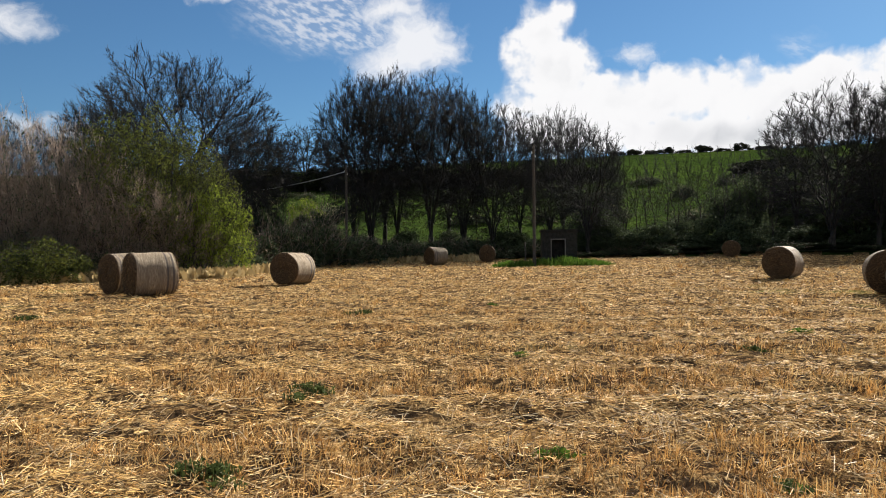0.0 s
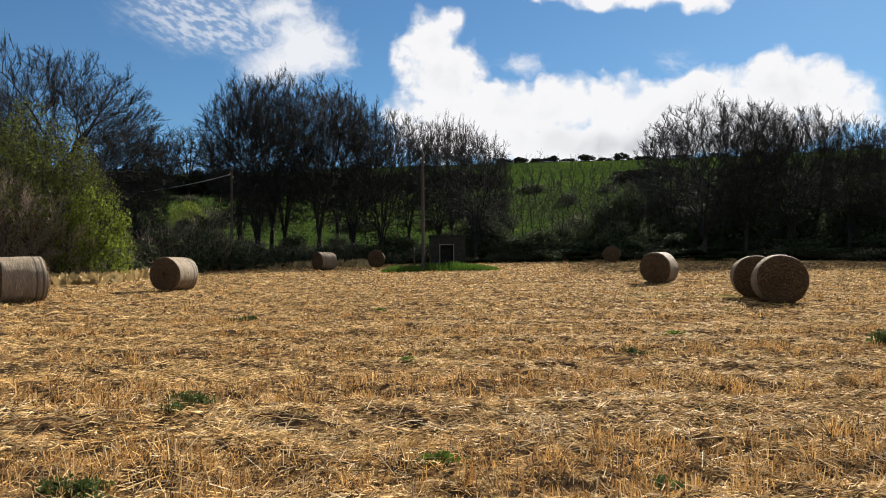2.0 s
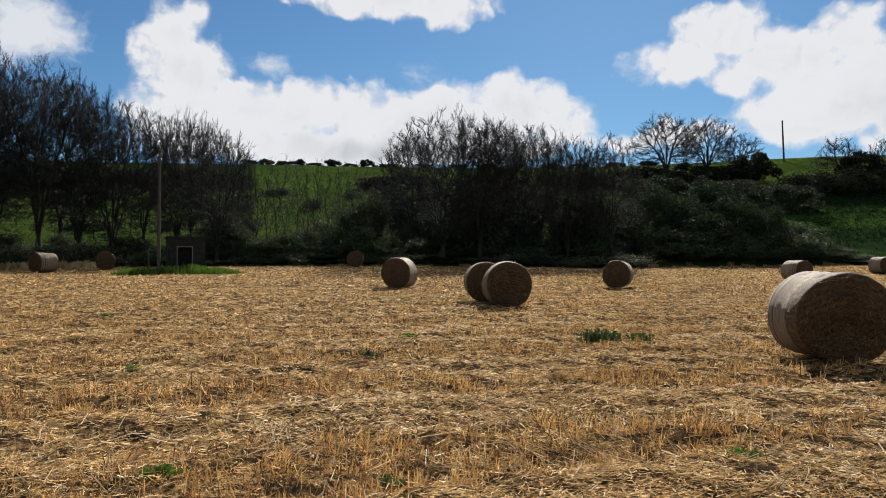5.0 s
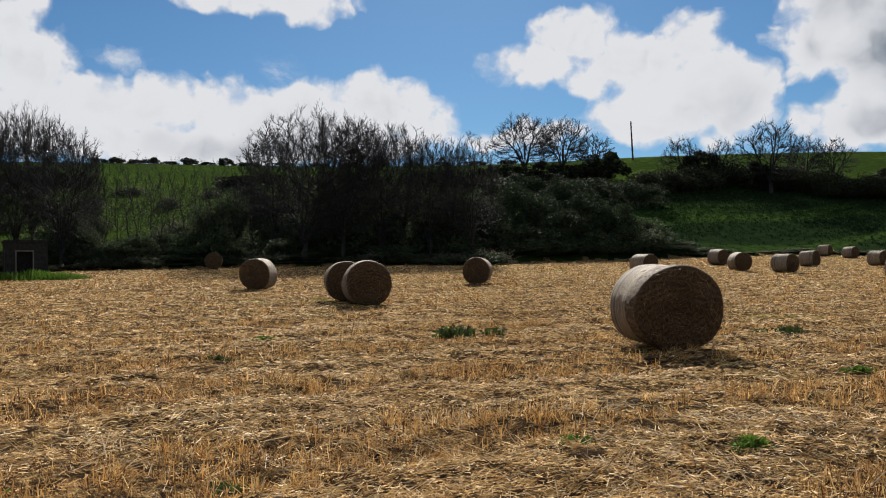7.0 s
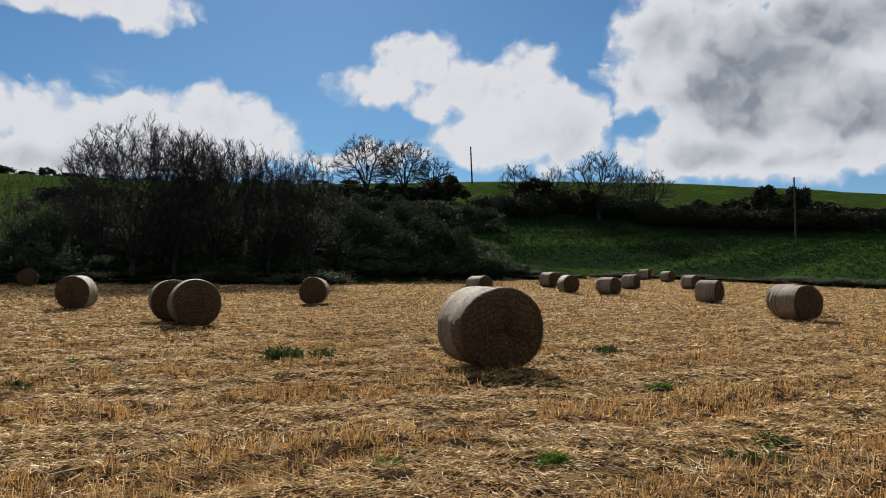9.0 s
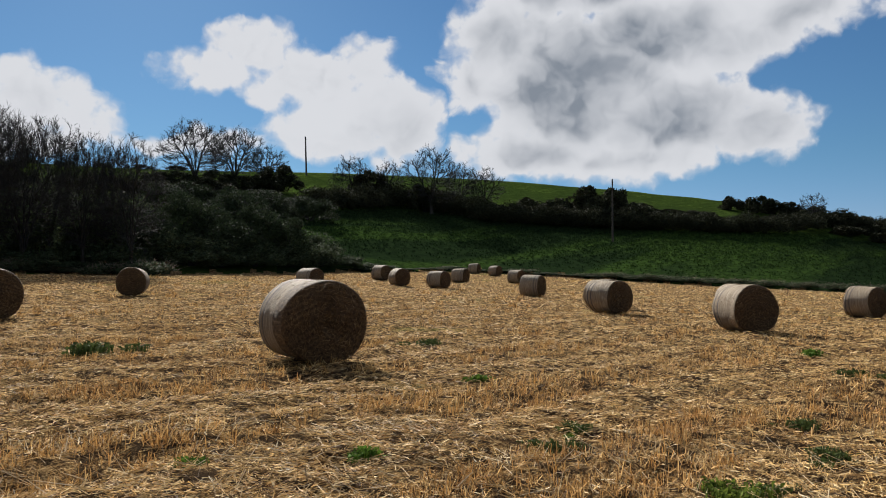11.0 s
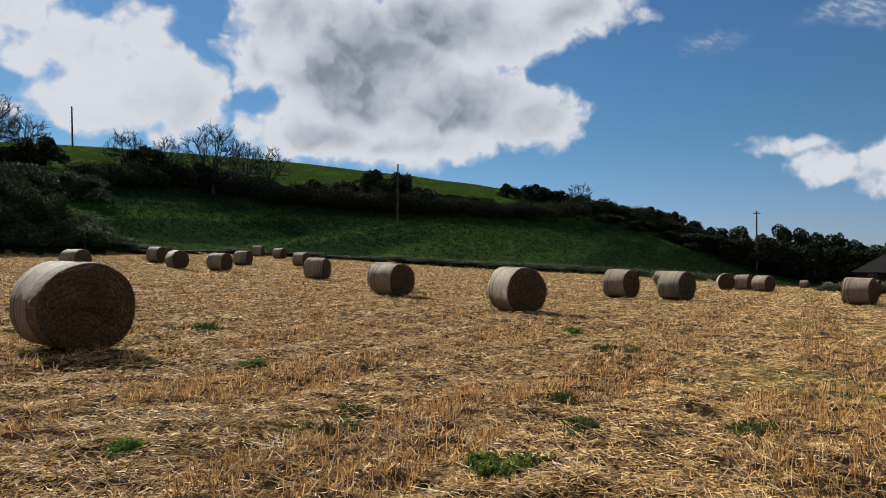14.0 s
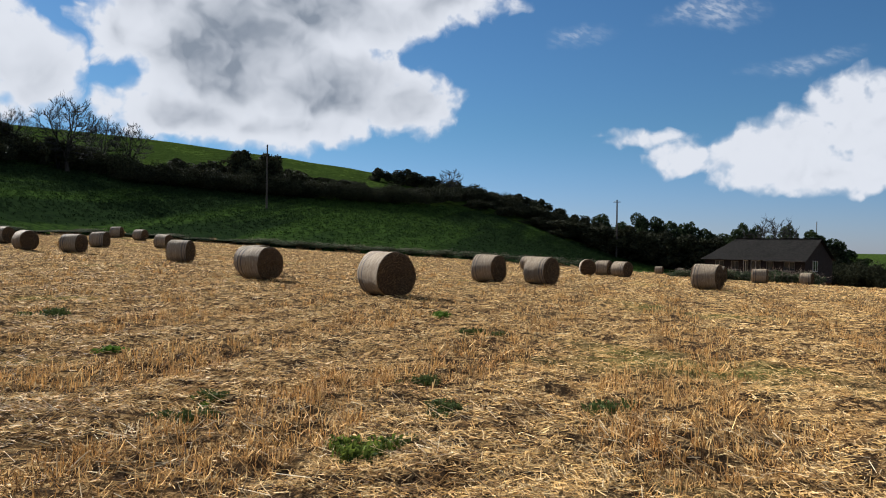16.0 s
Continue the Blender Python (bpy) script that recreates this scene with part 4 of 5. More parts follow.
def branchy_bush(seed, name, wide, tall, goals, label, twig, stems=9, mat=None, count=0, size=0.08, gauge=0.008, spread=0.22, each=2, thin=0.7, twig_len=0.55, floor=-0.75):
    """A many-stemmed bush of real branches, with leaves gathered round its twigs where it has any."""
    rng = np.random.default_rng(seed)
    root = new(name)
    tagged(root, label, "bush", "bushes along the field")
    ph = rng.uniform(0, 6.28, 6)
    mid, half = np.array([0, 0, tall * 0.47]), np.array([wide / 2, wide / 2, tall * 0.53])
    goal = crown_points(rng, goals, mid, half, ph, 0.25, floor)
    goal = goal[goal[:, 2] > 0.25]
    pos, par = [], []
    for q in range(stems):
        t, k = rng.uniform(0, 6.28), rng.uniform(0.0, 0.32)
        pos += [np.array([math.cos(t) * wide * k, math.sin(t) * wide * k, -0.1]), np.array([math.cos(t) * wide * k * 1.1, math.sin(t) * wide * k * 1.1, 0.35])]
        par += [-1, len(pos) - 2]
    pos, par = colonise(rng, pos, par, goal, 0.33, 0.5, 3.5, 0.08, 60)
    lines, rad = limbs_of(pos, par, gauge, 2.3, 0.12)
    tagged(part("stem_mass", mesh_of("bush_stems", *tubes([q for q in lines if q[1][0] > gauge * 1.45], 5), TWIG), root), kind="stuff")
    fine = [q for q in lines if q[1][0] <= gauge * 1.45] + twigs_on(rng, pos, par, rad, gauge * 2.2, each, twig_len, gauge * 0.9, 0.15, mid - [0, 0, half[2] * 0.8], 2)
    tagged(part("twig_mass", mesh_of("bush_twigs", *tubes(fine, 3), twig), root), kind="stuff")
    if count:
        tips = pos[rad < gauge * 2.0]
        tips = tips[rng.uniform(0, 1, len(tips)) < thin]
        part("crown", mesh_of("bush_crown", *leaves(rng, tips, np.full(len(tips), spread), count, size), mat, False), root)
    root["top"], root["wide"] = float(np.percentile(pos[:, 2], 99.5)) + 0.2, float(np.percentile(pos[:, 0], 99) - np.percentile(pos[:, 0], 1)) + 0.3
    return root


WILLOW = branchy_bush(31, "willow_bush", 7, 8, 1500, "tall rounded bush with new olive-green leaves", TWIG, 8, LEAF_OLIVE, 15000, 0.07, spread=0.34)
LIME = branchy_bush(32, "young_leaf_bush", 4, 5, 420, "bush with bright yellow-green spring leaves", TWIG, 6, LEAF_LIME, 3600, 0.085, spread=0.36)
THICKET = branchy_bush(33, "brown_thicket", 5.5, 6, 800, "bare brown thicket of blackthorn", RED_TWIG, 14, LEAF_DARK, 700, 0.08, each=3, twig_len=0.9)
BRAMBLE = bush(34, "bramble_bush", 5, 2.4, LEAF_DARK, 2000, 0.16, 30, "low dark bramble bush", 10, RED_TWIG, 260)
SCRUB = bush(35, "dark_bush", 6, 5, LEAF_DARK, 5200, 0.14, 44, "dense dark evergreen bush", 12, None, 120)
FAR_SCRUB = bush(40, "hedge_tree", 6, 5, LEAF_HEDGE, 4000, 0.2, 34, "dark dense hedge tree", 10, None, 0)
GORSE = bush(36, "gorse_bush", 6, 3.6, LEAF_HEDGE, 3800, 0.18, 30, "dark round hedgerow bush", 10, None, 0)
HEDGE = bush(45, "hedge_bush", 10, 4.4, LEAF_HEDGE, 6000, 0.19, 60, "dark dense hedge bush", 12, None, 0)
GREENBUSH = bush(37, "round_green_bush", 6, 5, LEAF_SCRUB, 11000, 0.095, 40, "rounded dull green bush", 12, None, 200)
PINE = bush(38, "pine_tree", 6, 7.5, LEAF_PINE, 4600, 0.2, 15, "dark pine with clumped crown against the sky", 12, None, 0, 0.85)
IVY = branchy_bush(39, "tall_green_bush", 3, 2.6, 170, "low bush with olive-yellow leaves at the field edge", TWIG, 6, LEAF_OLIVE, 3600, 0.06, spread=0.3)


def shrubs(kind, rows, label="", group=""):
    for k, (a, r, e, w) in enumerate(rows):
        stand(kind, a, r, e, w, 67 * k + 13, label, group)


shrubs(WILLOW, [(-19.3, 46, 10.0, 7.2), (-16.7, 47, 8.0, 5.6), (-21.6, 47.5, 8.8, 5.4)])
shrubs(LIME, [(-14.7, 44.5, 5.4, 3.4), (-13.5, 45, 3.0, 2.4), (-15.9, 44, 4.4, 2.6), (-9.0, 84, 4.6, 4)])
shrubs(THICKET, [(-29.6, 44, 8.8, 6), (-26.8, 45, 9.2, 6), (-24.2, 46, 8.9, 5.5), (-22.4, 45, 7.4, 5), (-20.4, 43.5, 6.0, 5), (-27.8, 43, 6.0, 5), (-24.6, 43.5, 6.2, 5), (-22.6, 43, 4.6, 4.5),
                 (-33.5, 45, 8.2, 6), (-17.9, 44, 5.0, 4.5), (-16.2, 45.5, 3.4, 4)])
shrubs(IVY, [(-25.6, 39, 1.9, 3.4), (-27.4, 38.5, 1.2, 2.8), (-23.6, 40, 0.8, 2.2)])
shrubs(BRAMBLE, [(-29.5, 42, 1.2, 5), (-23.6, 43, 1.0, 5), (-21.2, 45, 1.2, 5), (-18.8, 47, 1.1, 5), (-16.6, 49, 1.3, 5), (-14.2, 52, 1.5, 5.5), (-12.2, 55, 1.9, 5.5),
                 (-10.6, 58, 2.6, 6), (-9.0, 60, 3.0, 6), (-7.4, 62, 2.5, 6), (-5.6, 65, 1.9, 6), (-3.6, 67, 1.6, 5.5), (-1.8, 69, 1.4, 5.5), (-8.4, 68, 3.6, 6),
                 (-11.6, 64, 3.4, 6), (0.4, 70, 1.6, 5), (2.4, 71, 1.6, 5)], "low bramble bank at the field edge")
UNDER = [(2.5 + 2.3 * k, 72.5 + 1.5 * math.sin(k * 2.3), 1.9 + 0.7 * math.sin(k * 1.7), 6) for k in range(16)]
shrubs(SCRUB, UNDER, "dark shady undergrowth below the trees")
shrubs(SCRUB, [(-6.5 + 1.55 * k, 75 + 2.0 * math.sin(k * 1.9), 1.9 + 0.8 * math.sin(k * 2.7), 4.5) for k in range(12)], "dark ivy and bramble round the trunks", "undergrowth round the trunks")
shrubs(SCRUB, [(19.4, 75, 5.0, 5), (21.0, 76, 6.0, 5.5), (29.5, 75, 5.4, 7), (32.4, 76, 5.2, 7), (35.2, 76, 5.0, 6.5), (11.2, 74, 4.6, 5), (27.6, 77, 7.2, 6.5), (24.6, 79, 4.2, 5)])
shrubs(FAR_SCRUB, [(-13.5 + 1.9 * k, 152, 6.75 + 0.3 * math.sin(k * 2.2), 11) for k in range(14)], "dark belt of hedge trees across the hill", "hedge trees across the hill")
shrubs(SCRUB, [(23 + 2.4 * k, 86, 6.3 + 0.6 * math.sin(k * 1.9), 8) for k in range(7)], "dark holly and ivy under the bare trees", "understorey of the tree belt")
shrubs(SCRUB, [(10.5 + 1.25 * k, 73 + 1.5 * math.sin(k * 2.9), 2.5 + 0.9 * math.sin(k * 1.7), 5) for k in range(12)], "dark scrub under the saplings", "scrub under the saplings")
rough = np.random.default_rng(61)
shrubs(BRAMBLE, [(a, r, math.degrees(math.atan2(at(a, r)[2] - EYE + t, r)), w) for a, r, t, w in zip(rough.uniform(-13, 23, 30), rough.uniform(78, 140, 30), rough.uniform(0.7, 2.0, 30), rough.uniform(3, 8, 30))],
       "rough bramble clump on the shaded slope", "brambles on the slope")
shrubs(BRAMBLE, [(5 + 2.6 * k, 70.0 + 0.8 * math.sin(k * 3.1), 0.95 + 0.25 * math.sin(k * 2.1), 5) for k in range(14)], "low bramble bank at the field edge")
shrubs(GREENBUSH, [(42.4, 86, 5.6, 8), (45.6, 88, 5.4, 8), (44.0, 82, 4.2, 8), (47.6, 88, 4.6, 8), (40.6, 84, 6.3, 7), (44.4, 96, 6.6, 10), (38.6, 80, 5.2, 7)])
shrubs(SCRUB, [(39.4, 78, 3.6, 7), (41.4, 79, 3.2, 7), (43.4, 80, 2.8, 7), (45.6, 83, 2.7, 7), (47.8, 86, 2.6, 7), (49.8, 90, 2.4, 7), (51.6, 94, 1.7, 6.5), (53.4, 97, 1.1, 6),
               (49.4, 95, 3.4, 8), (36.8, 78, 6.2, 6.5)], "dense dark willow scrub at the field edge")
shrubs(FAR_SCRUB, [(21.5 + 2.3 * k, 152, 6.7 + 0.25 * math.sin(k * 2.3), 12) for k in range(10)], "dark belt of hedge trees across the hill", "hedge trees across the hill")
shrubs(GREENBUSH, [(39.5 + 1.6 * k, 128 + 6 * (k % 3), 6.5 + 0.3 * math.sin(k * 2.1) - 0.12 * k, 11) for k in range(7)], "rounded scrub on the slope")
shrubs(FAR_SCRUB, [(38.8 + 1.35 * k, 168, 7.25 + 0.2 * math.sin(k * 2.6), 10) for k in range(6)], "dark scrub below the hilltop trees", "scrub below the hilltop trees")
shrubs(FAR_SCRUB, [(46.8, 168, 8.1, 11), (53.2, 166, 7.9, 10), (57.0, 160, 6.9, 9)], "dark rounded tree on the hill")
# the hedge above the crop and the gorse along the hill's shoulder
def crop_top(a):
    return range_at(a, float(np.interp(a, CROP_AZ, CROP_EL)))


hedge = []
for k in range(38):
    a = 49.5 + 1.12 * k
    r = crop_top(a) + 1.5 + 14 * min(1.0, max(0.0, (a - 80) / 4))
    base = math.degrees(math.atan2(height(r * math.sin(radians(a)), r * math.cos(radians(a))) - EYE, r))
    hedge.append((a, r, base + 1.4 + 0.16 * math.sin(k * 2.7) - 0.012 * k, 10.5))
shrubs(HEDGE, hedge, "dark unclipped hedge bush above the crop", "hedge above the crop")
shrubs(GORSE, [(64.3, 170, 5.7, 10), (66.2, 168, 5.6, 9), (68.0, 165, 6.55, 13), (69.9, 163, 6.45, 12), (71.8, 175, 5.3, 10), (77.7, 205, 5.5, 8), (79.4, 205, 5.45, 11), (81.0, 205, 5.0, 11),
               (82.6, 205, 4.7, 11), (84.2, 203, 4.25, 11), (85.8, 200, 3.95, 11), (87.3, 200, 3.85, 10), (88.6, 198, 3.5, 10), (90.0, 196, 2.9, 10), (91.5, 190, 2.5, 11), (93.0, 185, 2.0, 11),
               (84.5, 185, 3.4, 9), (86.5, 185, 2.9, 9), (88.5, 183, 2.2, 9), (90.5, 180, 1.6, 9), (80.5, 190, 4.2, 9), (75.4, 185, 4.6, 9), (73.5, 185, 4.7, 9)],
       "dark gorse on the hill shoulder", "gorse on the hill")
shrubs(GORSE, [(12.6 + 1.15 * k, 236, 7.62 + 0.16 * math.sin(k * 2.9), 6) for k in range(9)] + [(22.5 + 2.2 * k, 236, 7.5, 7) for k in range(9)], "far hedge on the skyline", "hedge on the skyline")
shrubs(PINE, [(93.1, 189, 2.75, 8.0), (94.5, 191, 2.2, 8.0), (95.5, 189, 2.95, 8.0), (96.6, 189, 2.7, 8.0), (97.5, 191, 2.35, 9.2), (98.4, 189, 2.25, 6.9), (99.0, 190, 2.35, 6.9), (99.9, 189, 1.85, 8.0), (101.0, 190, 1.5, 9.2), (102.1, 184, 2.3, 6.9), (103.0, 184, 2.1, 6.9),
              (105.0, 184, 2.2, 6.9), (106.4, 184, 1.8, 8.0), (107.6, 184, 1.2, 8.0), (108.4, 184, 0.4, 6.9), (109.4, 184, -0.2, 5.8), (103.9, 189, 1.4, 6.9)], "dark pine against the sky behind the house", "pines behind the house")
shrubs(FAR_SCRUB, [(89.8 + 1.15 * k, 183, 2.1 - 0.085 * k + 0.15 * math.sin(k * 2), 13) for k in range(16)], "dark wood edge beside the house", "wood beside the house")
shrubs(HEDGE, [(106.4 + 0.9 * k, 132 - 0.5 * k, -0.72 + 0.12 * math.sin(k * 2.3), 7) for k in range(8)], "low dark hedge beyond the house", "hedge beyond the house")
shrubs(BRAMBLE, [(98.6 + 0.95 * k, 101, -1.28 + 0.09 * math.sin(k * 2.4), 4.2) for k in range(9)], "low rough hedge before the house", "hedge before the house")
shrubs(BRAMBLE, [(52.5 + 1.6 * k, edge(52.5 + 1.6 * k) + 1.5, math.degrees(math.atan2(height(*at(52.5 + 1.6 * k, edge(52.5 + 1.6 * k))[:2]) - EYE, edge(52.5 + 1.6 * k))) + 0.32 + 0.1 * math.sin(k * 2), 6) for k in range(11)],
       "low rough bank below the crop", "bank below the crop")
shrubs(BRAMBLE, [(70 + 2.0 * k, edge(70 + 2.0 * k) + 2, math.degrees(math.atan2(height(*at(70 + 2.0 * k, edge(70 + 2.0 * k))[:2]) - EYE, edge(70 + 2.0 * k))) + 0.55, 7) for k in range(12)],
       "low rough bank below the crop", "bank below the crop")


# ---------------------------------------------------------------- poles, cables, pump house
def telegraph_pole(tall, thick, arm=False, lean=0.0):
    root = new("telegraph_pole")
    tagged(root, "weathered wooden telegraph pole", "utility pole", "poles")
    z = np.linspace(-0.4, tall, 7)
    part("shaft", mesh_of("pole_shaft", *tubes([(np.stack([lean * z, 0 * z, z], -1), np.linspace(thick, thick * 0.7, 7))], 10), POLE), root)
    bm = bmesh.new()
    bmesh.ops.create_cone(bm, cap_ends=True, segments=10, radius1=thick * 0.78, radius2=thick * 0.3, depth=0.12, matrix=Matrix.Translation((lean * tall, 0, tall + 0.05)))
    part("cap", from_bm("pole_cap", bm, POLE), root)
    if arm:
        part("crossarm", box_mesh("pole_arm", POLE, (-0.75, 0.75, -0.06, 0.06, tall - 0.5, tall - 0.36), bevel=0.01), root)
    for q in range(4 if arm else 2):
        bm = bmesh.new()
        x = (-0.62, 0.62, -0.3, 0.3)[q] if arm else (-0.09, 0.09)[q]
        zz = tall - 0.3 if arm else tall - 0.35 - 0.25 * q
        bmesh.ops.create_cone(bm, cap_ends=True, segments=8, radius1=0.05, radius2=0.03, depth=0.14, matrix=Matrix.Translation((x, 0, zz)))
        part("insulator", from_bm("insulator", bm, PALE), root)
    return root


def pole_at(az, r, el, thick, arm=False, lean=0.0, label=""):
    x, y, z = at(az, r)
    ob = telegraph_pole(EYE + r * math.tan(radians(el)) - z, thick, arm, lean)
    ob.matrix_basis = pose(x, y, z, 0, 0, -az)
    tagged(ob, label)
    return Vector((x, y, EYE + r * math.tan(radians(el))))


POLE_A = pole_at(-6.1, 64.5, 6.75, 0.13, label="slim wooden telegraph pole on the slope behind brambles")
POLE_B = pole_at(7.0, 52.5, 8.0, 0.12, label="weathered telegraph pole beside the concrete hut")
pole_at(48.75, 225, 9.7, 0.26, lean=-0.03, label="lone leaning pole on the skyline of the hill")
pole_at(70.05, 140, 6.75, 0.17, label="wooden pole standing in the green crop")
pole_at(94.1, 178, 3.35, 0.2, True, label="telegraph pole with crossarm above the wood")
pole_at(106.6, 215, 1.9, 0.10, label="thin mast behind the house")


def cable(a, b, sag, radius, label):
    a, b = Vector(a), Vector(b)
    pts = [np.array(a.lerp(b, k / 24)) - [0, 0, sag * 4 * (k / 24) * (1 - k / 24)] for k in range(25)]
    tagged(new("overhead_cable", mesh_of("cable", *tubes([(pts, [radius] * 25)], 5), CABLE)), label, "cable")


ax, ay, _ = at(-21.0, 75)
cable(POLE_A - Vector((0, 0, 0.4)), (ax, ay, EYE + 75 * math.tan(radians(5.0))), 1.1, 0.035, "pale overhead cable slung from the pole")


def pump_house():
    """A small concrete hut with a doorway, turned a little so that its flank shows."""
    root = new("concrete_hut")
    tagged(root, "small weathered concrete pump hut with an open doorway", "hut")
    W, Dp, Ht, T = 2.3, 1.9, 2.25, 0.16
    d0, d1, dh = 0.55, 1.55, 1.78
    wall = box_mesh("hut_front", CONCRETE, (0, d0, 0, T, 0, Ht), (d1, W, 0, T, 0, Ht), (d0, d1, 0, T, dh, Ht))
    part("front_wall", wall, root)
    part("side_wall", box_mesh("hut_side", CONCRETE, (0, T, T, Dp - T, 0, Ht)), root)
    part("side_wall", box_mesh("hut_side", CONCRETE, (W - T, W, T, Dp - T, 0, Ht)), root)
    part("back_wall", box_mesh("hut_back", CONCRETE, (0, W, Dp - T, Dp, 0, Ht)), root)
    part("roof", box_mesh("hut_roof", CONCRETE, (-0.08, W + 0.08, -0.08, Dp + 0.08, Ht, Ht + 0.14), bevel=0.02), root, "flat concrete roof slab")
    part("floor", box_mesh("hut_floor", DARK, (T, W - T, T, Dp - T, 0, 0.05)), root)
    part("door_frame", box_mesh("hut_frame", PALE_OLD, (d0, d0 + 0.07, -0.02, T - 0.02, 0, dh), (d1 - 0.07, d1, -0.02, T - 0.02, 0, dh),
                                (d0 + 0.07, d1 - 0.07, -0.02, T - 0.02, dh - 0.07, dh)), root, "pale weathered timber door frame")
    door = part("door", box_mesh("hut_door", DARK, (d0 + 0.08, d1 - 0.08, T + 0.25, T + 0.29, 0.06, dh - 0.08)), root, "recessed door, coloured near black for the doorway's shade")
    part("door_ledge", box_mesh("hut_ledge", DARK, (d0 + 0.1, d1 - 0.1, T + 0.22, T + 0.25, 0.9, 1.02)), door)
    x, y, z = at(7.55, 54.5)
    root.matrix_basis = pose(x, y, z - 0.05, 0, 0, -4)
    return root


pump_house()
x, y, z = at(6.35, 53.0)
post = new("fence_post", mesh_of("fence_post", *tubes([(np.array([[0, 0, -0.2], [0.03, 0, 0.7], [0, 0, 1.55]]), [0.05, 0.045, 0.04])], 8), POLE))
post.matrix_basis = pose(x, y, z)
tagged(post, "short grey timber post beside the hut", "post")


# ---------------------------------------------------------------- the bungalow
def bungalow():
    root = new("bungalow")
    tagged(root, "long low bungalow with a dark slate roof", "house")
    L, Dp, eave, ridge = 13.05, 8.5, 2.3, 4.85

    def wall_with(name, x0, x1, y0, y1, holes):
        """A long wall with openings (x from, x to, z from, z to) right through it."""
        dims, last = [], x0
        for a, b, c, d in holes:
            dims += [(last, a, y0, y1, -0.6, eave), (a, b, y0, y1, -0.6, c), (a, b, y0, y1, d, eave)]
            last = b
        dims.append((last, x1, y0, y1, -0.6, eave))
        return box_mesh(name, BRICK, *[q for q in dims if q[5] - q[4] > 0.01])

    holes = [(1.4, 2.6, 0.9, 2.0), (3.6, 4.6, 0.9, 2.0), (5.2, 5.9, 0.0, 2.1), (6.2, 7.5, 0.05, 2.1), (8.2, 9.2, 0.9, 2.0), (10.4, 11.8, 0.9, 2.0)]
    part("wall", wall_with("house_front", 0, L, 0, 0.3, holes), root, "dark brick wall")
    part("wall", wall_with("house_back", 0, L, Dp - 0.3, Dp, []), root)
    part("wall", box_mesh("house_end", BRICK, (0, 0.3, 0.3, Dp - 0.3, -0.6, eave)), root)
    gable = bmesh.new()
    pts = [(L, 0.3, -0.6), (L, Dp - 0.3, -0.6), (L, Dp - 0.3, eave), (L, Dp / 2, ridge - 0.12), (L, 0.3, eave)]
    f0 = gable.faces.new([gable.verts.new(p) for p in pts])
    ext = bmesh.ops.extrude_face_region(gable, geom=[f0])
    bmesh.ops.translate(gable, verts=[v for v in ext["geom"] if isinstance(v, bmesh.types.BMVert)], vec=(-0.3, 0, 0))
    part("gable", from_bm("house_gable", gable, BRICK), root, "brick gable end")
    # slopes: hipped at the far end, gabled at the near one
    o = 0.45
    bm = bmesh.new()
    A = [bm.verts.new(p) for p in ((-o, -o, eave - 0.15), (L + 0.3, -o, eave - 0.15), (L + 0.3, Dp / 2, ridge), (2.2, Dp / 2, ridge), (-o, Dp + o, eave - 0.15), (L + 0.3, Dp + o, eave - 0.15))]
    bm.faces.new((A[0], A[1], A[2], A[3]))
    bm.faces.new((A[5], A[4], A[3], A[2]))
    bm.faces.new((A[4], A[0], A[3]))
    bmesh.ops.solidify(bm, geom=bm.faces[:], thickness=0.14)
    part("roof", from_bm("house_roof", bm, SLATE), root, "dark slate roof, hipped at one end")
    part("ridge_cap", box_mesh("ridge_cap", SLATE, (2.2, L + 0.32, Dp / 2 - 0.12, Dp / 2 + 0.12, ridge - 0.02, ridge + 0.1), bevel=0.03), root)
    part("fascia", box_mesh("fascia", PALE_OLD, (8.0, L + 0.2, -o - 0.03, -o + 0.02, eave - 0.27, eave - 0.13)), root, "weathered fascia board")
    for a, b, c, d in holes:
        door = c < 0.5
        win = part("door" if door else "window", box_mesh("opening_pane", GLASS, (a + 0.06, b - 0.06, 0.14, 0.16, c + 0.06, d - 0.06)), root, "dark glazing")
        fr = [(a, a + 0.07, 0.08, 0.2, c, d), (b - 0.07, b, 0.08, 0.2, c, d), (a + 0.07, b - 0.07, 0.08, 0.2, d - 0.07, d), (a + 0.07, b - 0.07, 0.08, 0.2, c, c + 0.07),
              ((a + b) / 2 - 0.03, (a + b) / 2 + 0.03, 0.08, 0.2, c + 0.07, d - 0.07)]
        part("frame", box_mesh("opening_frame", PALE if 5 < a < 8 else PALE_OLD, *fr), win, "white painted frame" if 5 < a < 8 else "weathered timber frame")
        if not door:
            part("sill", box_mesh("sill", PALE_OLD, (a - 0.08, b + 0.08, -0.08, 0.08, c - 0.08, c)), win)
    win = part("window", box_mesh("gable_pane", GLASS, (L + 0.01, L + 0.03, 2.3, 3.6, 0.9, 2.1)), root)
    part("frame", box_mesh("gable_frame", PALE, (L + 0.005, L + 0.06, 2.2, 2.3, 0.85, 2.15), (L + 0.005, L + 0.06, 3.6, 3.7, 0.85, 2.15), (L + 0.005, L + 0.06, 2.3, 3.6, 2.1, 2.15),
                             (L + 0.005, L + 0.06, 2.3, 3.6, 0.85, 0.9), (L + 0.005, L + 0.06, 2.92, 2.98, 0.9, 2.1)), win, "white painted frame")
    root.matrix_basis = pose(112.4, -19.7, -2.0, 0, 0, -128)
    return root


bungalow()


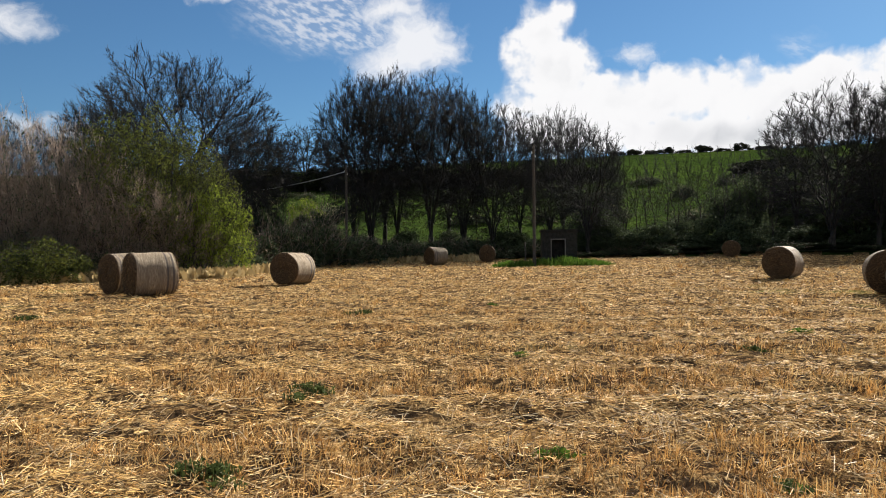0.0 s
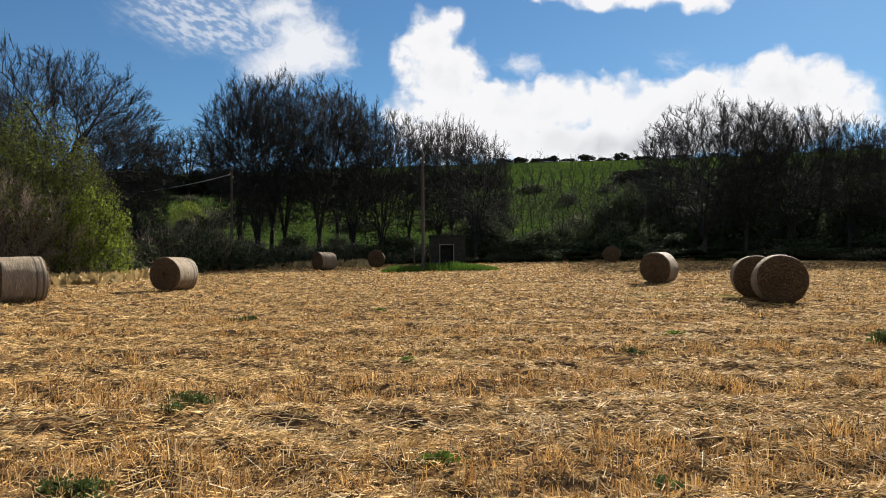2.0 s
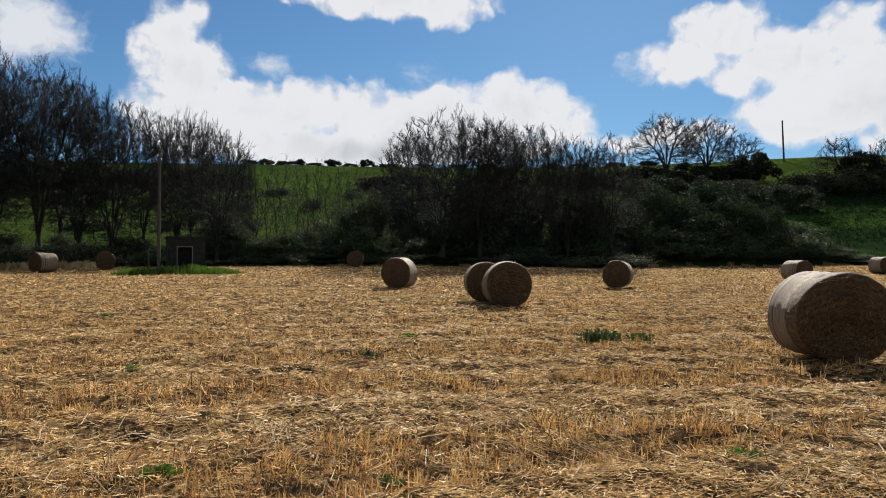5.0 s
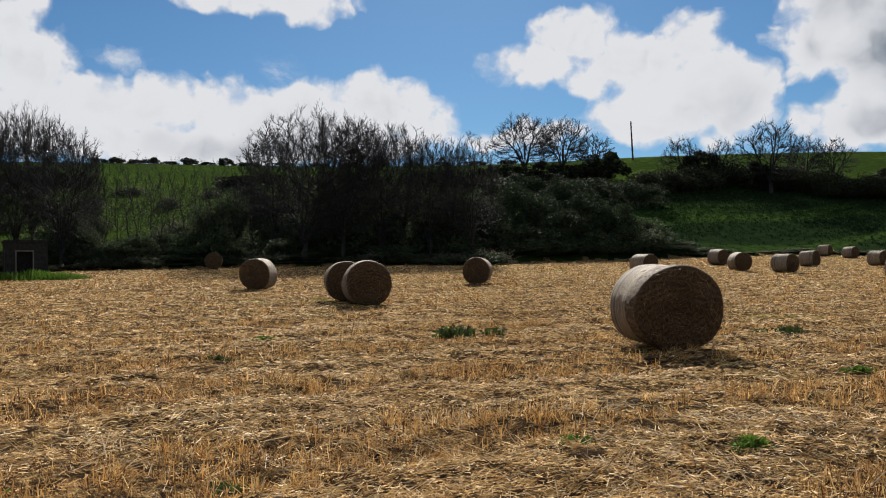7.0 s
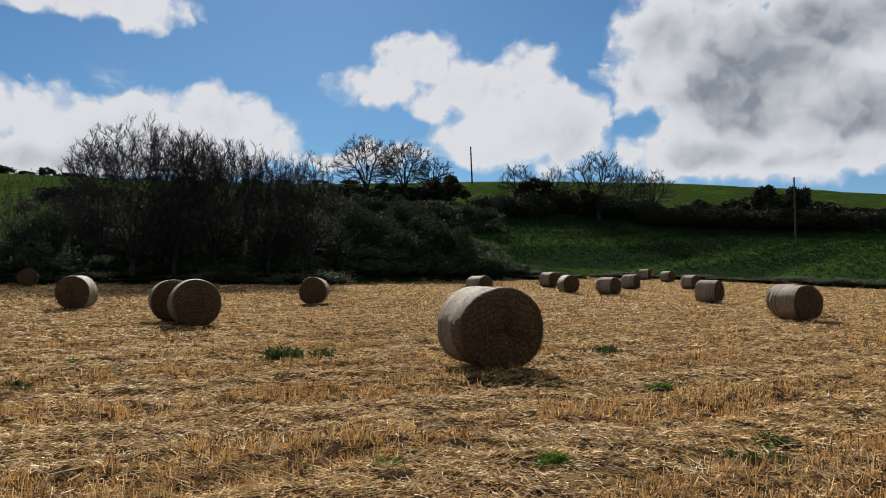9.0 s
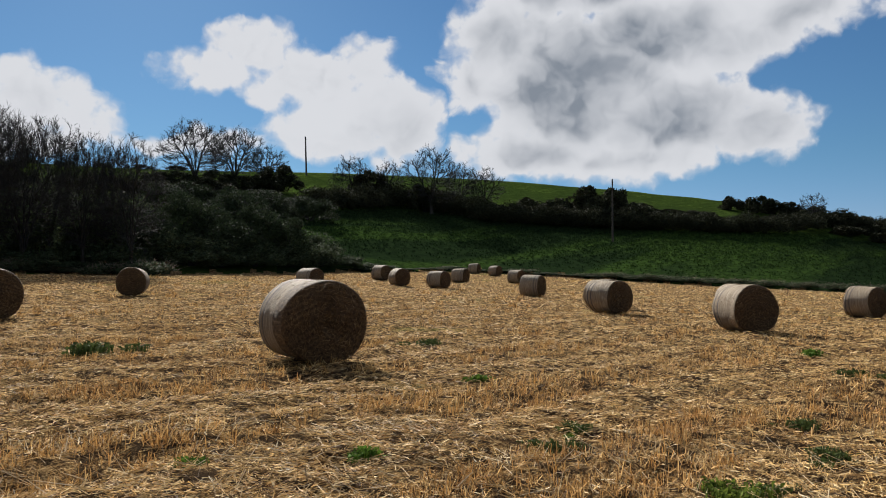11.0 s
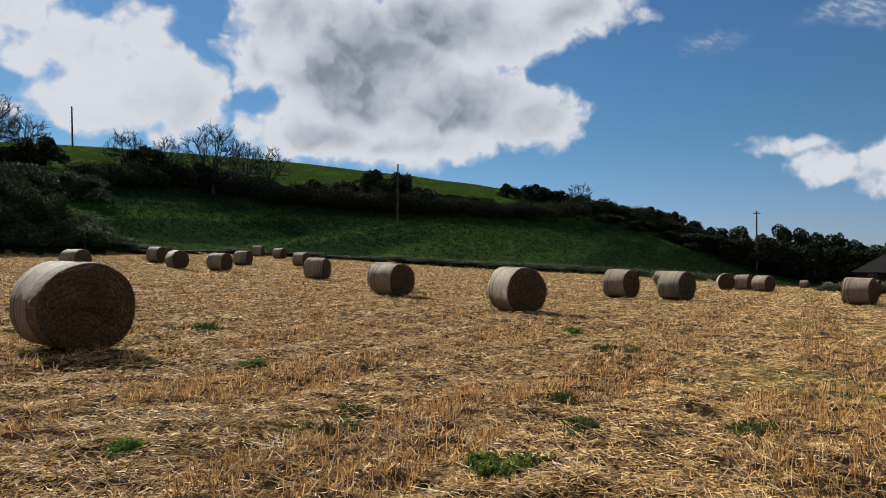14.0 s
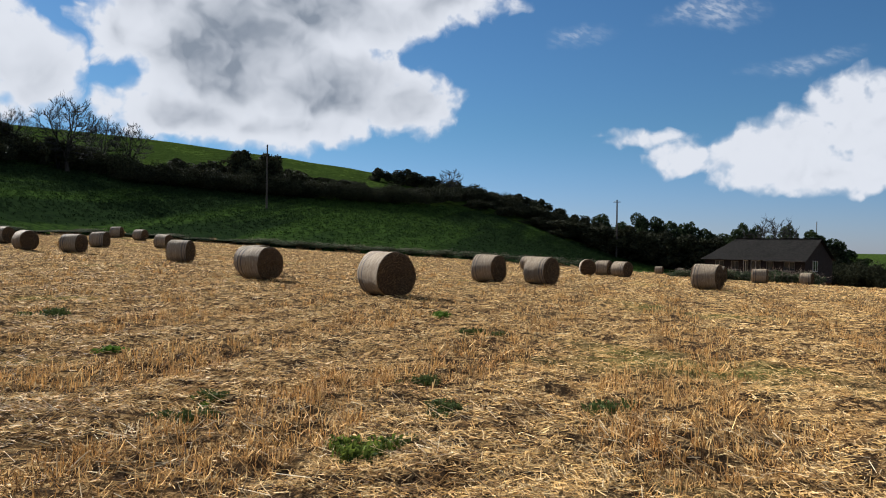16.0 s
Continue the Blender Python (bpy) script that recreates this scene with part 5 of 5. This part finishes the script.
# ---------------------------------------------------------------- straw, stubble, weeds
def sector(rng, n, r0, r1, a0=-36, a1=118):
    r = np.sqrt(rng.uniform(r0 * r0, r1 * r1, n))
    a = np.radians(rng.uniform(a0, a1, n))
    return r * np.sin(a), r * np.cos(a)


def stalks(rng, x, y, length, width, yaw, pitch, lift):
    """Folded stalks, bent once, as one array of points and quads."""
    n = len(x)
    z = land(x, y) + wave(x, y) * np.clip((80 - np.hypot(x, y)) / 50, 0, 1) + lift
    d = np.stack([np.cos(pitch) * np.cos(yaw), np.cos(pitch) * np.sin(yaw), np.sin(pitch)], -1)
    u = np.stack([-np.sin(yaw), np.cos(yaw), 0 * yaw], -1)
    w = np.cross(d, u)
    p = np.stack([x, y, z], -1)
    L_, W_ = length[:, None], width[:, None]
    bend = rng.normal(0, 0.06, (n, 1)) * L_ * u + np.abs(rng.normal(0, 0.05, (n, 1))) * L_ * w
    V = np.empty((n, 6, 3))
    for k, (q, s) in enumerate(((p, 1.0), (p + d * L_ + bend, 0.75))):
        V[:, 3 * k] = q + u * W_ * 0.5 * s
        V[:, 3 * k + 1] = q - u * W_ * 0.5 * s
        V[:, 3 * k + 2] = q + w * W_ * 0.6 * s
    i = np.arange(n)[:, None] * 6
    F = np.stack([i + [1, 2, 5, 4], i + [2, 0, 3, 5]], 1).reshape(-1, 4)
    return V.reshape(-1, 3), F


def swath(x, y):
    """0 to 1: how much upright stubble shows between the flattened swaths."""
    a = radians(ROW_AZ)
    across, alongs = x * math.cos(a) - y * math.sin(a), x * math.sin(a) + y * math.cos(a)
    return np.clip(0.5 + 0.55 * np.sin(across * 2 * np.pi / 2.9 + 0.6 * np.sin(alongs * 0.35)) + 0.28 * np.sin(across * 1.3 + alongs * 0.9) + 0.22 * np.sin(alongs * 2.1 - across), 0, 1)


def hollow(x, y):
    """0 to 1: small bare hollows where no straw lies."""
    a = 0.1 + np.sin(2.9 * x + 1.7 * np.sin(1.3 * y)) * np.sin(3.3 * y + 1.9 * np.sin(1.1 * x)) + 0.6 * np.sin(5.3 * x - 2.1 * y + 2 * np.sin(0.7 * y)) * np.sin(6.1 * y + 1.2 * x)
    return np.clip((a - 0.55) / 0.25, 0, 1)


def scatter(name, label, mat, bands, upright):
    rng = np.random.default_rng(77 if upright else 78)
    vs, fs, base = [], [], 0
    for r0, r1, n, ln, wd in bands:
        x, y = sector(rng, n, r0, r1)
        up_ = np.clip((swath(x, y) - 0.4) / 0.4, 0, 1)
        keep = rng.uniform(0, 1, n) < (up_ if upright else (1.0 - 0.85 * up_) * (1 - 0.9 * hollow(x, y)))
        keep &= np.hypot(x, y) < smooth_table(np.degrees(np.arctan2(x, y)), EDGE_AZ, EDGE_R) - 1
        x, y = x[keep], y[keep]
        n = len(x)
        if upright:
            a = radians(ROW_AZ)
            across = x * math.cos(a) - y * math.sin(a)
            move = (np.round(across / 0.16) * 0.16 - across) * 0.8
            x, y = x + move * math.cos(a), y - move * math.sin(a)
            m = n // 13 + 1                      # tussocks of about a dozen stalks
            j = rng.integers(0, m, n)
            x, y = x[j] + rng.normal(0, 0.035 + wd * 1.5, n), y[j] + rng.normal(0, 0.035 + wd * 1.5, n)
            pitch = np.radians(np.clip(rng.normal(42, 28, n), 2, 88))
            lift = np.full(n, -0.01)
        else:
            pitch = np.radians(rng.normal(3, 11, n))
            lift = rng.uniform(0.002, 0.04, n)
        yaw = rng.uniform(0, 2 * np.pi, n)
        along = rng.uniform(0, 1, n) < 0.2
        yaw[along] = radians(90 - ROW_AZ) + rng.normal(0, 0.35, along.sum())
        v, f = stalks(rng, x, y, ln * rng.uniform(0.35, 1.25, n), wd * rng.uniform(0.6, 1.4, n), yaw, pitch, lift)
        vs.append(v)
        fs.append(f + base)
        base += len(v)
    ob = new(name, mesh_of(name, np.concatenate(vs), np.concatenate(fs), mat, True))
    return tagged(ob, label, "straw", kind="stuff")


scatter("loose_straw", "pale straw stalks lying flattened over the field", STRAW,
        [(3.2, 6, 60000, 0.075, 0.0048), (6, 10, 76000, 0.085, 0.006), (10, 18, 86000, 0.10, 0.0072), (18, 34, 84000, 0.14, 0.0115), (34, 66, 60000, 0.19, 0.021), (66, 120, 20000, 0.30, 0.045), (0.3, 3.2, 14000, 0.11, 0.006)], False)
scatter("stubble_stalks", "upright brown cut stubble stalks in rows", STUBBLE,
        [(3.2, 6, 30000, 0.10, 0.005), (6, 10, 44000, 0.115, 0.0062), (10, 18, 60000, 0.12, 0.008), (18, 34, 48000, 0.14, 0.0125), (34, 66, 22000, 0.18, 0.032), (66, 120, 10000, 0.2, 0.06), (0.3, 3.2, 8000, 0.10, 0.005)], True)


def bundles():
    """Long pale stalks dropped in loose bunches near the walk."""
    rng = np.random.default_rng(79)
    m, n = 420, 4200
    cx, cy = sector(rng, m, 3.2, 7.5)
    j = rng.integers(0, m, n)
    lean = rng.uniform(0, np.pi, m)[j] + rng.normal(0, 0.5, n)
    v, f = stalks(rng, cx[j] + rng.normal(0, 0.15, n), cy[j] + rng.normal(0, 0.15, n), rng.uniform(0.05, 0.22, n), rng.uniform(0.003, 0.008, n), lean,
                  np.radians(rng.normal(8, 16, n)), rng.uniform(0.01, 0.05, n))
    tagged(new("straw_bunches", mesh_of("straw_bunches", v, f, PALE_STRAW, True)), "long pale straw stalks dropped in loose bunches", "straw", kind="stuff")


bundles()


def weed(seed, wide, tall, mat, count):
    """A low clump of small rounded leaves on short stems."""
    rng = np.random.default_rng(seed)
    hub = rng.normal(0, 1, (9, 2)) * [wide * 0.24, wide * 0.18]
    k = rng.integers(0, 9, count)
    c = np.concatenate([hub[k] + rng.normal(0, wide * 0.085, (count, 2)), (rng.uniform(0.1, 1, count) * rng.uniform(0.5, 1, 9)[k])[:, None] * tall], 1)
    d = rng.normal(0, 1, (count, 3))
    d[:, 2] = np.abs(d[:, 2]) * 0.7
    d /= np.linalg.norm(d, axis=1)[:, None]
    ln = rng.uniform(0.014, 0.036, count)[:, None]
    s = np.cross(d, rng.normal(0, 1, (count, 3)))
    s /= np.linalg.norm(s, axis=1)[:, None] + 1e-9
    w = ln * rng.uniform(0.28, 0.42, count)[:, None]
    base = c.copy()
    base[:, 2] = 0
    V = np.stack([c - d * ln * 0.3, c + s * w, c + d * ln, c - s * w, base - s * 0.0015, base + s * 0.0015], 1)
    i = np.arange(count)[:, None] * 6
    F = np.concatenate([i + [0, 1, 2, 3], i + [4, 5, 1, 0]])
    root = new("weed")
    tagged(part("leaf_clump", mesh_of("weed_leaves", V.reshape(-1, 3), F, mat, False), root), kind="stuff")
    return tagged(root, "low green weed growing through the straw", "weed", "weeds in the stubble")


WEEDS = [weed(41, 0.5, 0.11, LOW_WEED, 800), weed(42, 0.55, 0.09, LEAF_GREEN, 520), weed(43, 0.34, 0.07, WEED, 300)]
# x, y, size, kind
WEEDS_WEST = [(-7.8, 15.6, 1.3, 1), (-1.11, 7.19, 1.0, 1), (-1.3, 4.61, 0.9, 1), (0.71, 5.06, 0.9, 2), (5.6, 12.6, 1.2, 2), (1.03, 9.87, 0.8, 2), (1.38, 19.4, 1.0, 2), (-1.5, 16.8, 1.0, 1),
              (2.0, 4.43, 0.7, 2), (4.13, 10.7, 0.8, 1), (8.66, 11.2, 2.2, 1), (4.3, 4.1, 0.9, 2), (1.97, 4.42, 0.6, 1)]
WEEDS_EAST = [(13.65, 8.25, 1.4, 1), (9.78, 4.85, 1.2, 2), (5.35, 3.34, 1.1, 2), (5.64, 0.84, 1.0, 0), (5.95, 0.62, 0.6, 1), (7.27, 2.5, 0.8, 1), (6.48, 2.29, 0.9, 1), (8.63, 0.9, 0.9, 1),
              (7.29, 0.48, 0.9, 1), (17.2, 1.94, 1.8, 2), (13.78, 0.88, 1.3, 1), (7.76, -0.91, 1.1, 1), (7.06, 2.46, 0.6, 2)]
for k, (x, y, s, q) in enumerate(WEEDS_WEST + WEEDS_EAST):
    place(WEEDS[q], scaled(x, y, height(x, y) + float(wave(np.array(x), np.array(y))) - 0.005, 50 * k, s, s))


def tufts(name, label, mat, seed, n, az0, az1, near, far, size, blades):
    """Rough tufts over a stretch of ground, joined."""
    rng = np.random.default_rng(seed)
    a = rng.uniform(az0, az1, n)
    u = np.sqrt(rng.uniform(0, 1, n))
    lo, hi = np.array([near(q) for q in a]), np.array([far(q) for q in a])
    r = lo + (hi - lo) * u
    x, y = r * np.sin(np.radians(a)), r * np.cos(np.radians(a))
    z = land(x, y)
    x, y, z = (np.repeat(q, blades) for q in (x, y, z))
    m = len(x)
    x, y = x + rng.normal(0, size * 0.5, m), y + rng.normal(0, size * 0.5, m)
    yaw = rng.uniform(0, 6.28, m)
    s = size * rng.uniform(0.5, 1.3, m)
    tilt = rng.normal(0, 0.6, (m, 2))
    p = np.stack([x, y, z], -1)
    side_ = np.stack([np.cos(yaw), np.sin(yaw), 0 * yaw], -1) * (s * 0.28)[:, None]
    up = np.stack([tilt[:, 0], tilt[:, 1], np.ones(m)], -1)
    up = up / np.linalg.norm(up, axis=1)[:, None] * s[:, None]
    V = np.stack([p - side_ * 0.5, p + side_ * 0.5, p + up * 0.6 + side_, p + up * 0.6 - side_ * 0.8], 1)
    V2 = p + up
    V = np.concatenate([V, V2[:, None]], 1)
    i = np.arange(m)[:, None] * 5
    F = np.concatenate([i + [0, 1, 2, 3]])
    G = np.concatenate([i + [3, 2, 4, 4]])
    T_ = np.concatenate([F[:, [0, 1, 2]], F[:, [0, 2, 3]], G[:, [0, 1, 2]]])
    ob = new(name, mesh_of(name, V.reshape(-1, 3), T_, mat, False))
    return tagged(ob, label, "plants", kind="stuff")


def thicket_foot(a):
    return float(np.interp(a, [-34, -27, -20, -14, -12.5, -9], [38, 38.5, 39.5, 41, 46, 54]))


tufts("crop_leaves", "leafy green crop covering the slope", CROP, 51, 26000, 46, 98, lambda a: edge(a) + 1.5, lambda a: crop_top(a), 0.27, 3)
tufts("slope_growth", "rough grass and weeds on the slope behind the trees", LEAF_GREEN, 53, 7000, -15, 40, lambda a: edge(a) + 2, lambda a: 150.0, 0.26, 3)
tufts("verge_grass", "dry pale grass along the field edge", DRY, 52, 2600, -34, 3, lambda a: edge(a) - 5.5, lambda a: edge(a) + 0.5, 0.5, 4)
tufts("hedge_foot_grass", "tall dry grass at the foot of the thicket", DRY, 54, 1300, -34, -9, thicket_foot, lambda a: thicket_foot(a) + 3.0, 0.5, 4)
x, y, z = at(8.0, 53.6)
rng = np.random.default_rng(9)
n, m = 9000, 60
hub = np.stack([rng.uniform(-3.2, 3.6, m), rng.uniform(-1.6, 0.7, m)], -1)
rise = rng.uniform(0.02, 0.6, m) * (1 - (hub[:, 0] / 4.0) ** 2)
j = rng.integers(0, m, n)
gx, gy = hub[j, 0] + rng.normal(0, 0.28, n), hub[j, 1] + rng.normal(0, 0.4, n)
tuft_v = stalks(rng, x + gx, y + gy, (0.1 + rise[j]) * rng.uniform(0.4, 1.1, n), np.full(n, 0.03), rng.uniform(0, 6.28, n), np.radians(rng.uniform(40, 90, n)), np.full(n, -0.02))
tagged(new("grass_patch", mesh_of("grass_patch", *tuft_v, WEED, False)), "bright green grass round the concrete hut", "grass", kind="stuff")
